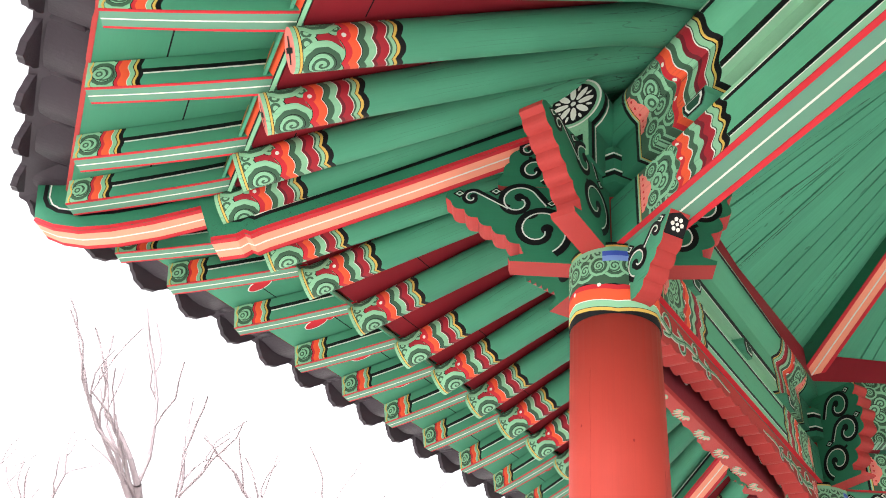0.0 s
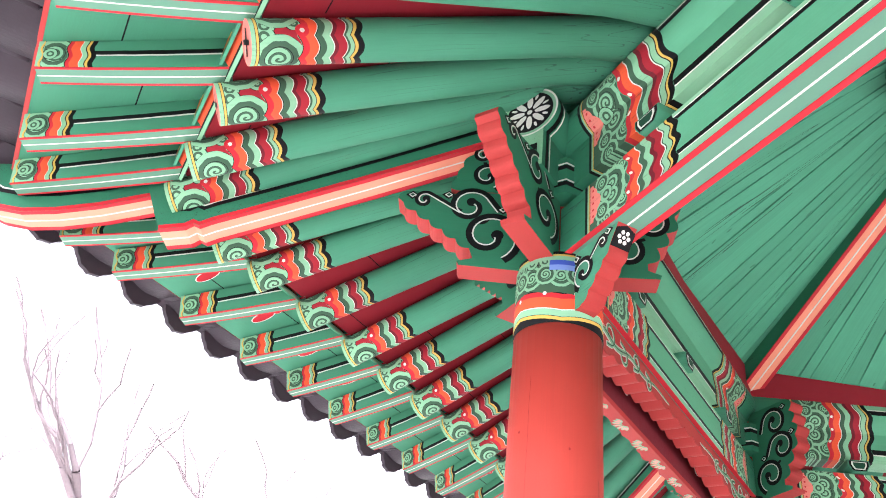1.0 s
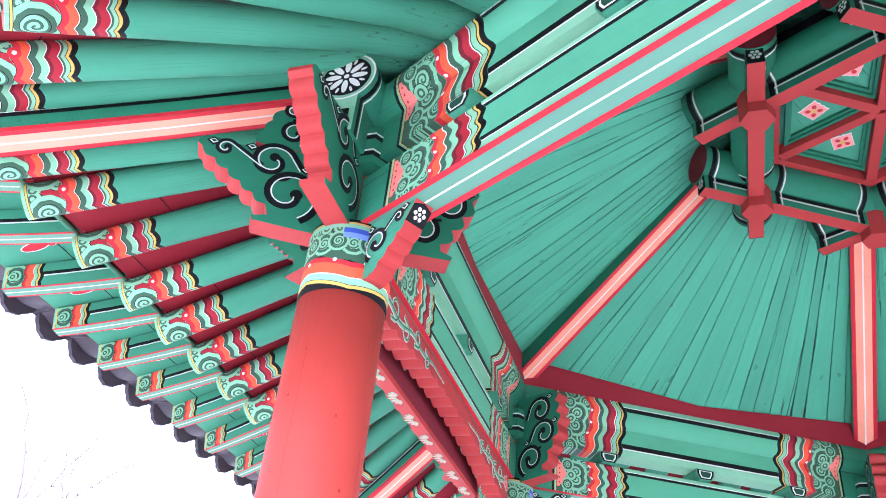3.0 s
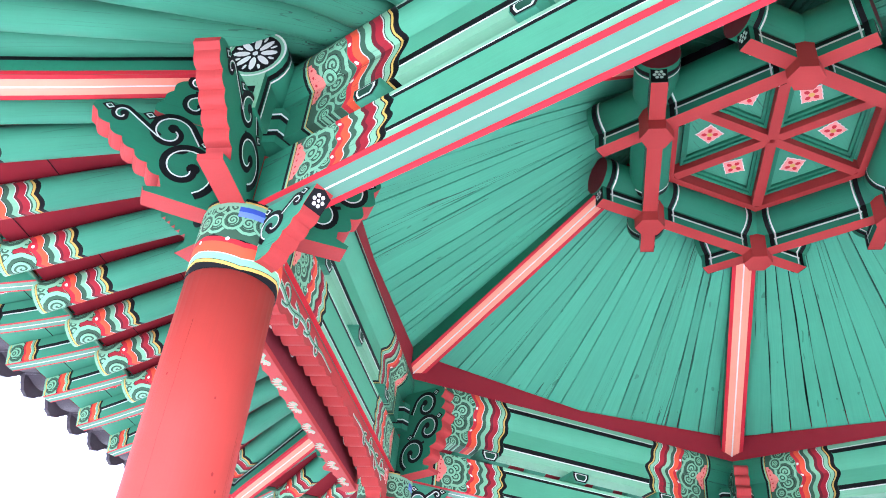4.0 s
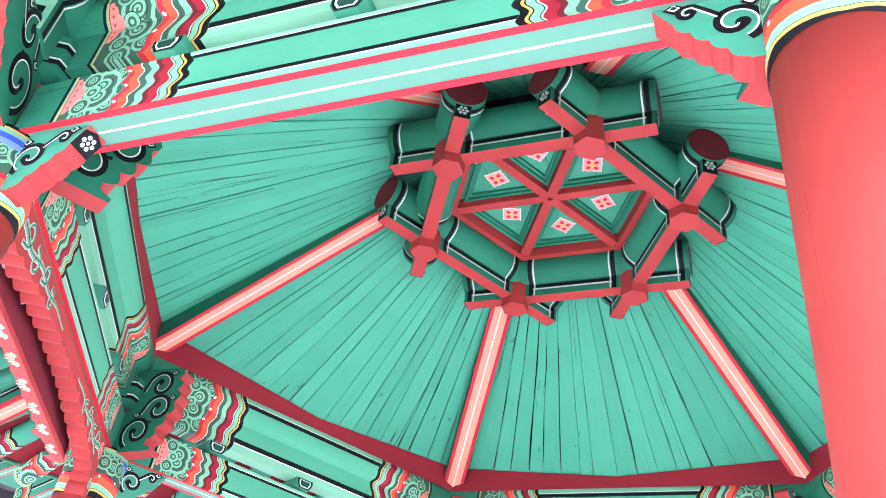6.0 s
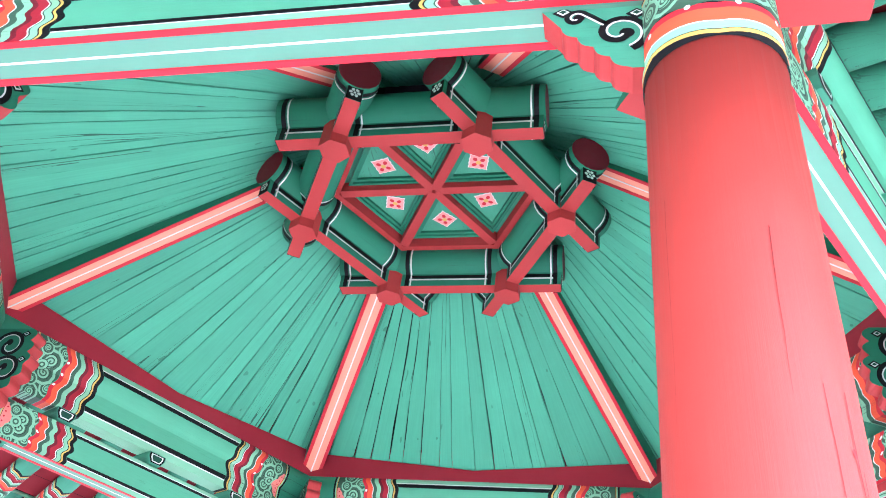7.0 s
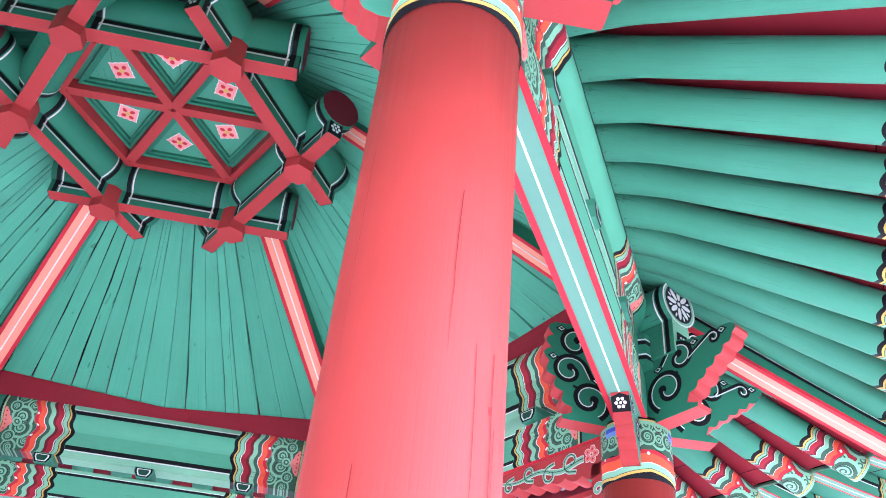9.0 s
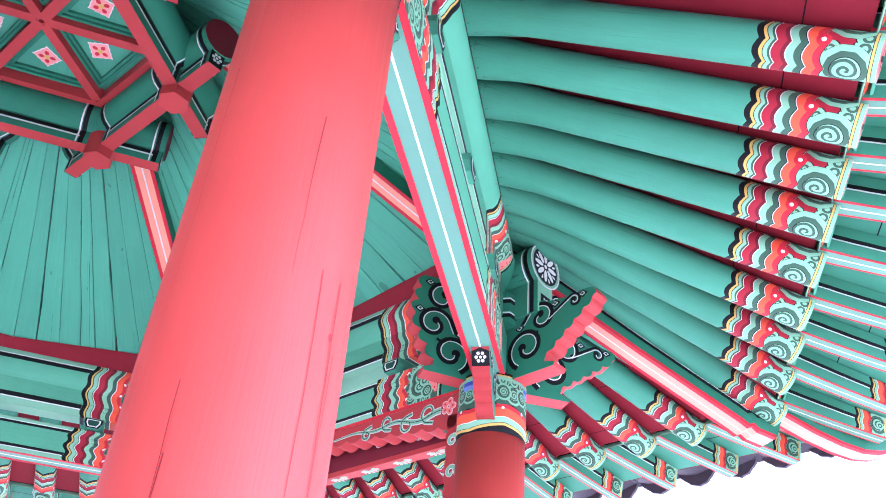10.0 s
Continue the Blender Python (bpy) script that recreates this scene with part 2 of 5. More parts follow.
# ---- painted patterns ----
def beam_paint(name, height):
    """Head pattern at both ends of a beam, plain field between two lines. uv: metres from the middle, 0..1 up the face."""
    p = Paint(name)
    u, v = p.uv()
    e = p.m("SUBTRACT", SIDE / 2, p.m("ABSOLUTE", u))
    q = p.m("MULTIPLY", p.m("SUBTRACT", v, 0.5), height)
    wob = p.m("ADD", p.m("MULTIPLY", p.m("SINE", p.m("MULTIPLY", v, 19.0)), 0.008), p.m("MULTIPLY", p.m("ABSOLUTE", q), -0.22))
    w = p.m("SUBTRACT", e, wob)
    field = p.ramp(v, [(0, MINT), (0.12, WHITE), (0.14, BLACK), (0.215, FIELD), (0.775, BLACK), (0.85, WHITE), (0.87, MINT)])
    # cloud petals round a cut fruit with seeds
    up = p.m("ABSOLUTE", q)
    h = height
    petals = p.petals(GREY, e, up, ((0.425, 0.32 * h, 0.044), (0.345, 0.46 * h, 0.046), (0.375, 0.10 * h, 0.066), (0.345, 0.0, 0.032), (0.325, 0.27 * h, 0.036)))
    wedge = p.m("ADD", p.m("SUBTRACT", e, 0.262), p.m("MULTIPLY", p.m("ABSOLUTE", p.m("SINE", p.m("MULTIPLY", q, 95.0))), -0.006))
    fruit = p.m("MULTIPLY", p.m("LESS_THAN", p.m("ADD", wedge, p.m("MULTIPLY", up, 0.55)), 0.056), p.m("LESS_THAN", up, 0.075))
    seed = p.m("ADD", p.m("POWER", p.m("SUBTRACT", p.m("MODULO", p.m("ADD", q, 1.0), 0.026), 0.013), 2.0), p.m("POWER", p.m("SUBTRACT", e, 0.279), 2.0))
    petals = p.mix(fruit, petals, p.mix(p.m("LESS_THAN", seed, 0.000022), PINK, SCARLET))
    head = p.ramp(p.m("DIVIDE", w, 1.15), [(x / 1.15, c) for x, c in (
        (0, GREEN), (0.455, BLACK), (0.458, SCARLET), (0.480, ORANGE), (0.511, WHITE), (0.513, BLACK), (0.516, GREY), (0.537, BLACK), (0.539, MINT),
        (0.562, WHITE), (0.566, MAROON), (0.580, CRIMSON), (0.612, WHITE), (0.616, GREY), (0.624, MINT), (0.646, BLACK), (0.648, YELLOW), (0.660, BLACK), (0.682, GREEN))])
    root = p.ramp(p.m("DIVIDE", e, 0.3), [(x / 0.3, c) for x, c in ((0, rgb(54, 128, 98)), (0.236, BLACK), (0.249, MINT), (0.256, YELLOW), (0.261, BLACK))])
    head = p.mix(p.m("LESS_THAN", e, 0.264), head, root)
    inside = p.m("MULTIPLY", p.m("GREATER_THAN", e, 0.264), p.m("LESS_THAN", w, 0.455))
    dot = p.m("SQRT", p.m("ADD", p.m("POWER", p.m("SUBTRACT", w, 0.468), 2.0), p.m("POWER", p.m("SUBTRACT", p.m("ABSOLUTE", p.m("SUBTRACT", p.m("ABSOLUTE", q), 0.033)), 0.033), 2.0)))
    col = p.mix(p.m("GREATER_THAN", w, 0.684), p.mix(inside, head, petals), field)
    col = p.mix(p.m("LESS_THAN", dot, 0.007), col, WHITE)
    return p.finish(col, grain=(0.35, 4, 4), crack=0.005, worn=0.22)


def stripe_paint(name, base, edge, mid=WHITE, e=0.14, line=0.035):
    """Lengthwise stripes. v: 0..1 across."""
    p = Paint(name)
    u, v = p.uv()
    a = p.m("ABSOLUTE", p.m("SUBTRACT", v, 0.5))
    return p.finish(p.ramp(a, [(0, mid), (line, base), (0.5 - e, edge)]), grain=(1, 1, 1), worn=0.12)


def rafter_paint(name):
    """Head pattern on a round rafter. uv: metres from its end, metres round from its underside."""
    p = Paint(name)
    u, v = p.uv()
    wob = p.m("MULTIPLY", p.m("ABSOLUTE", p.m("SINE", p.m("MULTIPLY", v, 46.0))), 0.013)
    w = p.m("ADD", p.m("SUBTRACT", u, wob), 0.006)
    head = p.ramp(p.m("DIVIDE", w, 0.6), [(x / 0.6, c) for x, c in (
        (0, MINT), (0.135, BLACK), (0.138, SCARLET), (0.155, ORANGE), (0.182, WHITE), (0.184, BLACK), (0.187, GREY), (0.204, BLACK), (0.206, MINT), (0.226, WHITE),
        (0.229, MAROON), (0.241, CRIMSON), (0.266, WHITE), (0.269, GREY), (0.275, MINT), (0.287, BLACK), (0.289, YELLOW), (0.299, BLACK), (0.318, GREEN))])
    rim = p.ramp(p.m("MULTIPLY", u, 20.0), [(x * 20, c) for x, c in ((0, MINT), (0.012, BLACK), (0.0135, YELLOW), (0.0205, BLACK), (0.0225, MINT))])
    head = p.mix(p.m("LESS_THAN", u, 0.0225), head, rim)
    sv = p.m("SUBTRACT", p.m("MODULO", p.m("ADD", v, 1.105), 0.17), 0.085)
    ring = p.petals(CRIMSON, u, sv, ((0.125, -0.06, 0.028), (0.036, 0.066, 0.034), (0.04, -0.07, 0.032), (0.078, -0.002, 0.076)))
    inside = p.m("MULTIPLY", p.m("GREATER_THAN", u, 0.0225), p.m("LESS_THAN", w, 0.135))
    sd = p.m("SUBTRACT", p.m("MODULO", p.m("ADD", v, 1.02), 0.17), 0.085)
    dot = p.m("SQRT", p.m("ADD", p.m("POWER", p.m("SUBTRACT", u, 0.145), 2.0), p.m("POWER", sd, 2.0)))
    col = p.mix(inside, head, ring)
    col = p.mix(p.m("LESS_THAN", dot, 0.02), col, SCARLET)
    col = p.mix(p.m("LESS_THAN", dot, 0.007), col, WHITE)
    return p.finish(col, grain=(4, 0.3, 4), crack=0.007, worn=0.24)


def fly_paint(name):
    """Head pattern on the flank of a square rafter. uv: metres from its end, 0..1 up the flank."""
    p = Paint(name)
    u, v = p.uv()
    w = p.m("ADD", u, p.m("MULTIPLY", p.m("SINE", p.m("MULTIPLY", v, 11.0)), 0.004))
    head = p.ramp(p.m("DIVIDE", w, 0.4), [(x / 0.4, c) for x, c in (
        (0, MINT), (0.01, YELLOW), (0.016, BLACK), (0.018, MINT), (0.085, BLACK), (0.088, SCARLET), (0.10, ORANGE), (0.126, WHITE), (0.128, MINT), (0.142, BLACK), (0.144, YELLOW), (0.152, BLACK), (0.168, GREEN))])
    q = p.m("MULTIPLY", p.m("SUBTRACT", v, 0.5), 0.1)
    ring = p.petals(GREY, u, q, ((0.05, 0.0, 0.058), (0.038, 0.0, 0.022)))
    field = p.ramp(v, [(0, GREEN), (0.42, WHITE), (0.47, BLACK), (0.62, GREEN)])
    inside = p.m("MULTIPLY", p.m("GREATER_THAN", u, 0.018), p.m("LESS_THAN", w, 0.085))
    col = p.mix(p.m("GREATER_THAN", w, 0.168), p.mix(inside, head, ring), field)
    return p.finish(col)


def neck_paint(name):
    """Bands round a column's head. uv: metres round, metres up from the band's foot."""
    p = Paint(name)
    u, v = p.uv()
    v = p.m("MULTIPLY", v, 0.926)
    w = p.m("ADD", v, p.m("MULTIPLY", p.m("ABSOLUTE", p.m("SUBTRACT", p.m("MODULO", p.m("ADD", u, 2.0068), 0.2973), 0.1487)), 0.16))
    w = p.m("SUBTRACT", w, 0.004)
    col = p.ramp(p.m("MULTIPLY", w, 4.0), [(x * 4, c) for x, c in (
        (0, BLACK), (0.022, YELLOW), (0.033, BLACK), (0.035, MINT), (0.056, WHITE), (0.059, ORANGE), (0.095, SCARLET), (0.112, BLACK))])
    su = p.m("SUBTRACT", p.m("MODULO", p.m("ADD", u, 2.0), 0.0991), 0.0495)
    ring = p.petals(GREY, su, v, ((0.0, 0.212, 0.052), (-0.0495, 0.16, 0.042), (0.0495, 0.16, 0.042), (0.0, 0.165, 0.036), (-0.0495, 0.215, 0.024), (0.0495, 0.215, 0.024)))
    col = p.mix(p.m("GREATER_THAN", p.m("SUBTRACT", w, p.m("MULTIPLY", p.m("ABSOLUTE", su), 0.2)), 0.108), col, ring)
    blue = p.m("MULTIPLY", p.m("GREATER_THAN", v, 0.178), p.m("GREATER_THAN", p.m("SINE", p.m("MULTIPLY", u, 21.1)), 0.62))
    col = p.mix(blue, col, p.mix(p.m("GREATER_THAN", v, 0.197), rgb(126, 154, 226), BLUE))
    dot = p.m("ADD", p.m("POWER", su, 2.0), p.m("POWER", p.m("SUBTRACT", v, 0.098), 2.0))
    col = p.mix(p.m("LESS_THAN", dot, 0.00004), col, WHITE)
    col = p.mix(p.m("GREATER_THAN", v, 0.214), col, MINT)
    col = p.mix(p.m("GREATER_THAN", v, 0.229), col, YELLOW)
    col = p.mix(p.m("GREATER_THAN", v, 0.235), col, BLACK)
    return p.finish(col, worn=0.1)


M_BEAM = beam_paint("painted lower beam", 0.205)
M_PURLIN = beam_paint("painted purlin", 0.33)
M_BEAM_FOOT = stripe_paint("mint underside with red edges", SAGE, SCARLET, e=0.16, line=0.025)
M_HIP_FOOT = stripe_paint("salmon underside with red edges", SALMON, SCARLET, e=0.17, line=0.03)
M_FLY_FOOT = stripe_paint("mint underside with thin red edges", SAGE, SCARLET, e=0.12, line=0.035)
M_RAFTER, M_FLY, M_NECK = rafter_paint("painted round rafter"), fly_paint("painted flying rafter"), neck_paint("painted column head")


# ---- ground ----
def ground_material():
    p = Paint("pale granite gravel")
    return p.finish(p.ramp(p.noise(0.4), [(0.3, rgb(186, 184, 180)), (0.7, rgb(210, 208, 204))], False), rough=0.9, worn=0.2, bump=0.4)


bm = bmesh.new()
bmesh.ops.create_grid(bm, x_segments=8, y_segments=8, size=900)
ground = tagged(part("ground", bm, ground_material()), "pale grey gravel ground round the pavilion", "ground", kind="structure")


# ---- columns ----
def column():
    bm = bmesh.new()
    uv = bm.loops.layers.uv.new("UVMap")
    tube(bm, 0.0, Z_NECK, R_COLUMN + 0.008, R_COLUMN, 32, 6)
    bmesh.ops.rotate(bm, verts=bm.verts, matrix=Matrix.Rotation(math.pi / 2, 3, "X"))
    root = part("column", bm, M_COLUMN)
    rnd = random.Random(12)

    def skin(a, z):
        r = R_COLUMN + 0.008 * (1 - z / Z_NECK) + 0.0008
        return r * math.sin(a), r * math.cos(a), z

    for k in range(26):
        a, z, ln = k * 0.2417 + rnd.uniform(-0.15, 0.15), rnd.uniform(0.9, 2.85), rnd.uniform(0.25, 1.1)
        bm = bmesh.new()
        line = []
        while ln > 0 and z > 0.2:
            line.append((a, z))
            a, z, ln = a + rnd.uniform(-0.012, 0.012), z - 0.05, ln - 0.05
        wide = rnd.choice((0.006, 0.009, 0.014))
        ribbon(bm, line, wide, lambda p, q: skin(p, q), 0, 0.8)
        part("crack", bm, M_CRACK, root)
    for k in range(9):
        a, z, w = rnd.uniform(0, 6.28), rnd.uniform(1.4, 2.9), rnd.uniform(0.0025, 0.005)
        bm = bmesh.new()
        disc(bm, a, z, w / R_COLUMN, w * 1.4, lambda p, q: skin(p, q), 0, 10)
        part("knot", bm, M_KNOT, root)
    bm = bmesh.new()
    uv = bm.loops.layers.uv.new("UVMap")
    n = 48
    rings = [[bm.verts.new((r * math.sin(2 * math.pi * i / n), r * math.cos(2 * math.pi * i / n), z)) for i in range(n)] for r, z in ((R_COLUMN + 0.001, Z_NECK - 0.002), (R_COLUMN + 0.003, Z_NECK), (R_COLUMN + 0.003, Z_CAP - 0.006), (R_COLUMN - 0.004, Z_CAP))]
    for k in range(3):
        for i in range(n):
            j = (i + 1) % n
            f = bm.faces.new((rings[k][i], rings[k + 1][i], rings[k + 1][j], rings[k][j]))
            f.smooth = True
            for lp, (kk, ii) in zip(f.loops, ((k, i), (k + 1, i), (k + 1, i + 1), (k, i + 1))):
                lp[uv].uv = (2 * math.pi * ii / n * R_COLUMN, rings[kk][0].co.z - Z_NECK)
    bm.faces.new(rings[-1])
    bmesh.ops.recalc_face_normals(bm, faces=bm.faces[:])
    part("painted_neck", bm, M_NECK, root, "lotus and wave bands painted on the column head")
    bm = bmesh.new()
    pts = [(0.1 * math.cos(math.pi / 6 + math.pi / 3 * i), 0.1 * math.sin(math.pi / 6 + math.pi / 3 * i)) for i in range(6)]
    prism(bm, pts, Z_CAP, Z_PURLIN + 0.09, lambda p, q, w: (p, q, w))
    part("king_post", bm, M_RED, root, "iron-red post over the column head")
    bm = bmesh.new()
    hexa = [(0.172 * math.cos(math.pi / 3 * i), 0.172 * math.sin(math.pi / 3 * i)) for i in range(6)]
    prism(bm, hexa, 3.435, 3.59, lambda p, q, w: (p, q, w))
    cap = part("capital_block", bm, M_DARK, root)
    for nm, mat, z, wd, rr in (("black_band", M_BLACK, 3.462, 0.018, 0.175), ("white_band", M_WHITE, 3.482, 0.007, 0.1755), ("black_band", M_BLACK, 3.535, 0.018, 0.175), ("white_band", M_WHITE, 3.555, 0.007, 0.1755)):
        bm = bmesh.new()
        ring = [[bm.verts.new((rr * math.cos(math.pi / 3 * i), rr * math.sin(math.pi / 3 * i), z + h)) for i in range(6)] for h in (0.0, wd)]
        for i in range(6):
            bm.faces.new((ring[0][i], ring[0][(i + 1) % 6], ring[1][(i + 1) % 6], ring[1][i]))
        part(nm, bm, mat, cap)
    return tagged(root, "round iron-red wooden column with a painted head", "column", "pavilion columns")


first = column()
first.matrix_basis = at_column(COLUMNS[0])
for th in COLUMNS[1:]:
    copy_thing(first, at_column(th))


# ---- lower beams ----
def lower_beam():
    bm = bmesh.new()
    uv = bm.loops.layers.uv.new("UVMap")
    h, w, l = Z_BEAM_TOP - Z_BEAM, 0.07, SIDE / 2 - 0.1
    n = 24
    prof = [(-w, 0.0), (w, 0.0), (w, h - 0.012), (w - 0.02, h), (-w + 0.02, h), (-w, h - 0.012)]
    rings = [[bm.verts.new((-l + 2 * l * k / n, y, z)) for y, z in prof] for k in range(n + 1)]
    for k in range(n):
        for i in range(6):
            j = (i + 1) % 6
            f = bm.faces.new((rings[k][i], rings[k][j], rings[k + 1][j], rings[k + 1][i]))
            f.material_index = 1 if i == 0 else 0
            for lp in f.loops:
                c = lp.vert.co
                lp[uv].uv = (c.x, (c.y + w) / (2 * w) if i == 0 else c.z / h)
    bm.faces.new(rings[0]), bm.faces.new(rings[-1][::-1])
    bmesh.ops.recalc_face_normals(bm, faces=bm.faces[:])
    root = part("lower_beam", bm, [M_BEAM, M_BEAM_FOOT])
    for sg in (-1, 1):
        under = bmesh.new()
        y0, y1 = sorted((sg * w, sg * (w - 0.02)))
        box(under, -l, l, y0, y1, -0.003, 0.001)
        part("red_edge", under, M_SCARLET, root)
    return tagged(root, "green tie beam with painted head patterns and a striped underside", "beam", "tie beams")


first = lower_beam()
first.matrix_basis = at_face(FACES[0], z=Z_BEAM)
for phi in FACES[1:]:
    copy_thing(first, at_face(phi, z=Z_BEAM))


# ---- small bearing blocks in the open gap between the beams ----
def bearing_block():
    bm = bmesh.new()
    prism(bm, [(-0.035, 0.0), (0.035, 0.0), (0.055, 0.035), (0.055, 0.062), (-0.055, 0.062), (-0.055, 0.035)], -0.085, 0.085, lambda p, q, w: (p, w, q))
    root = part("bearing_block", bm, M_GREEN)
    for name, mat, k, off in (("outline", M_BLACK, 1.0, 0.0015), ("white_line", M_WHITE, 0.78, 0.003), ("field", M_DEEP, 0.62, 0.0045)):
        for side in (-1, 1):
            bm = bmesh.new()
            pts = [(-0.033, 0.004), (0.033, 0.004), (0.05, 0.034), (0.05, 0.058), (-0.05, 0.058), (-0.05, 0.034)]
            f = bm.faces.new([bm.verts.new((p * k, side * (0.085 + off), 0.032 + (q - 0.032) * k)) for p, q in pts])
            part(name, bm, mat, root)
    return tagged(root, "small trapezoid bearing block with black and white outline", "block", "bearing blocks")


first = None
for phi in FACES:
    for s in (-0.585, 0.0, 0.585):
        m = at_face(phi, s, 0, Z_BEAM_TOP)
        if first:
            copy_thing(first, m)
        else:
            first = bearing_block()
            first.matrix_basis = m


# ---- purlins with their bearers and round flower ends ----
E_END = 0.275


def purlin():
    bm = bmesh.new()
    uv = bm.loops.layers.uv.new("UVMap")
    l, r, w = SIDE / 2 + E_END, R_PURLIN, 0.055
    zc = Z_PURLIN - Z_STRIP
    a0 = math.asin(w / r)
    half = [(w, 0.0), (w, zc - r * math.cos(a0))] + [(r * math.sin(a), zc - r * math.cos(a)) for a in [a0 + (math.pi - a0) * i / 9 for i in range(1, 10)]]
    ln = [0.0]
    for p, q in zip(half, half[1:]):
        ln.append(ln[-1] + math.dist(p, q))
    tot = ln[7]
    prof = half + [(-y, z) for y, z in half[-2::-1]]
    vv = [x / tot for x in ln] + [x / tot for x in ln[-2::-1]]
    n, k_all = 28, len(prof)
    rings = [[bm.verts.new((-l + 2 * l * k / n, y, z)) for y, z in prof] for k in range(n + 1)]
    for k in range(n):
        for i in range(k_all):
            j = (i + 1) % k_all
            f = bm.faces.new((rings[k][i], rings[k][j], rings[k + 1][j], rings[k + 1][i]))
            f.smooth = 1 <= i < k_all - 2
            for lp, (kk, ii) in zip(f.loops, ((k, i), (k, j), (k + 1, j), (k + 1, i))):
                lp[uv].uv = (max(-1.15, min(1.15, -l + 2 * l * kk / n)), vv[ii] if j else 0.02)
    bm.faces.new(rings[0]), bm.faces.new(rings[-1][::-1])
    bmesh.ops.recalc_face_normals(bm, faces=bm.faces[:])
    root = part("purlin", bm, M_PURLIN)
    for side in (-1, 1):
        def to(off):
            return lambda p, q: (side * (l + off), p, zc + q)
        bm = bmesh.new()
        disc(bm, 0, 0, r * 0.84, r * 0.84, to(0.0025), 0, 32)
        f = part("end_disc", bm, M_BLACK, root, "black disc with a white petal flower")
        bm = bmesh.new()
        for i in range(8):
            a = math.pi / 4 * i
            disc(bm, 0.049 * math.cos(a), 0.049 * math.sin(a), 0.031, 0.0118, to(0.004), 0, 10, a)
            b = a + math.pi / 8
            disc(bm, 0.066 * math.cos(b), 0.070 * math.sin(b), 0.013, 0.0055, to(0.004), 0, 8, b)
        disc(bm, 0, 0, 0.0105, 0.0105, to(0.004), 0, 10)
        part("petals", bm, M_WHITE, f)
        bm = bmesh.new()
        ring = [(r * 0.98 * math.cos(2 * math.pi * i / 40), r * 0.98 * math.sin(2 * math.pi * i / 40)) for i in range(41)]
        ribbon(bm, ring, 0.007, to(0.003))
        part("rim_line", bm, M_WHITE, root)
        bm = bmesh.new()
        f = bm.faces.new([bm.verts.new((side * (l + 0.002), y, z)) for y, z in ((-0.035, 0.02), (0.035, 0.02), (0.035, 0.1), (-0.035, 0.1))])
        f2 = part("end_square", bm, M_BLACK, root)
        bm = bmesh.new()
        for i in range(6):
            disc(bm, 0.018 * math.cos(i * math.pi / 3), -zc + 0.06 + 0.018 * math.sin(i * math.pi / 3), 0.0075, 0.0075, to(0.004), 0, 8)
        disc(bm, 0, -zc + 0.06, 0.006, 0.006, to(0.004), 0, 8)
        part("petals", bm, M_WHITE, f2)
        for sd in (-1, 1):
            for nm, mat, x, wd in (("end_line", M_BLACK, l - 0.03, 0.02), ("white_line", M_WHITE, l - 0.05, 0.007)):
                bm = bmesh.new()
                prev = None
                for yq, zq in half[:9]:
                    pair = [bm.verts.new((side * (x + h * wd / 2), sd * (yq + 0.002), zq)) for h in (-1, 1)]
                    if prev:
                        bm.faces.new((prev[0], prev[1], pair[1], pair[0]))
                    prev = pair
                bmesh.ops.recalc_face_normals(bm, faces=bm.faces[:])
                part(nm, bm, mat, root)
    return tagged(root, "round green purlin with painted heads and flower disc ends", "purlin", "eave purlins")


first = purlin()
first.matrix_basis = at_face(FACES[0], z=Z_STRIP)
for phi in FACES[1:]:
    copy_thing(first, at_face(phi, z=Z_STRIP))


# ---- winged brackets ----
def scallops(a, b, n, depth):
    """A scalloped edge from a to b; bulges to the right of the way."""
    pts = []
    dx, dy = b[0] - a[0], b[1] - a[1]
    ln = math.hypot(dx, dy)
    nx, ny = dy / ln, -dx / ln
    for i in range(n):
        for k in range(7):
            f = (i + k / 7) / n
            h = 0.8 * depth * math.sin(math.pi * k / 7)
            pts.append((a[0] + dx * f + nx * h, a[1] + dy * f + ny * h))
    pts.append(b)
    return pts


def beside(pts, d):
    """The same stroke, moved sideways by d."""
    out = []
    for i, (p, q) in enumerate(pts):
        a, b = pts[max(i - 1, 0)], pts[min(i + 1, len(pts) - 1)]
        ln = math.hypot(b[0] - a[0], b[1] - a[1]) or 1.0
        out.append((p - (b[1] - a[1]) / ln * d, q + (b[0] - a[0]) / ln * d))
    return out


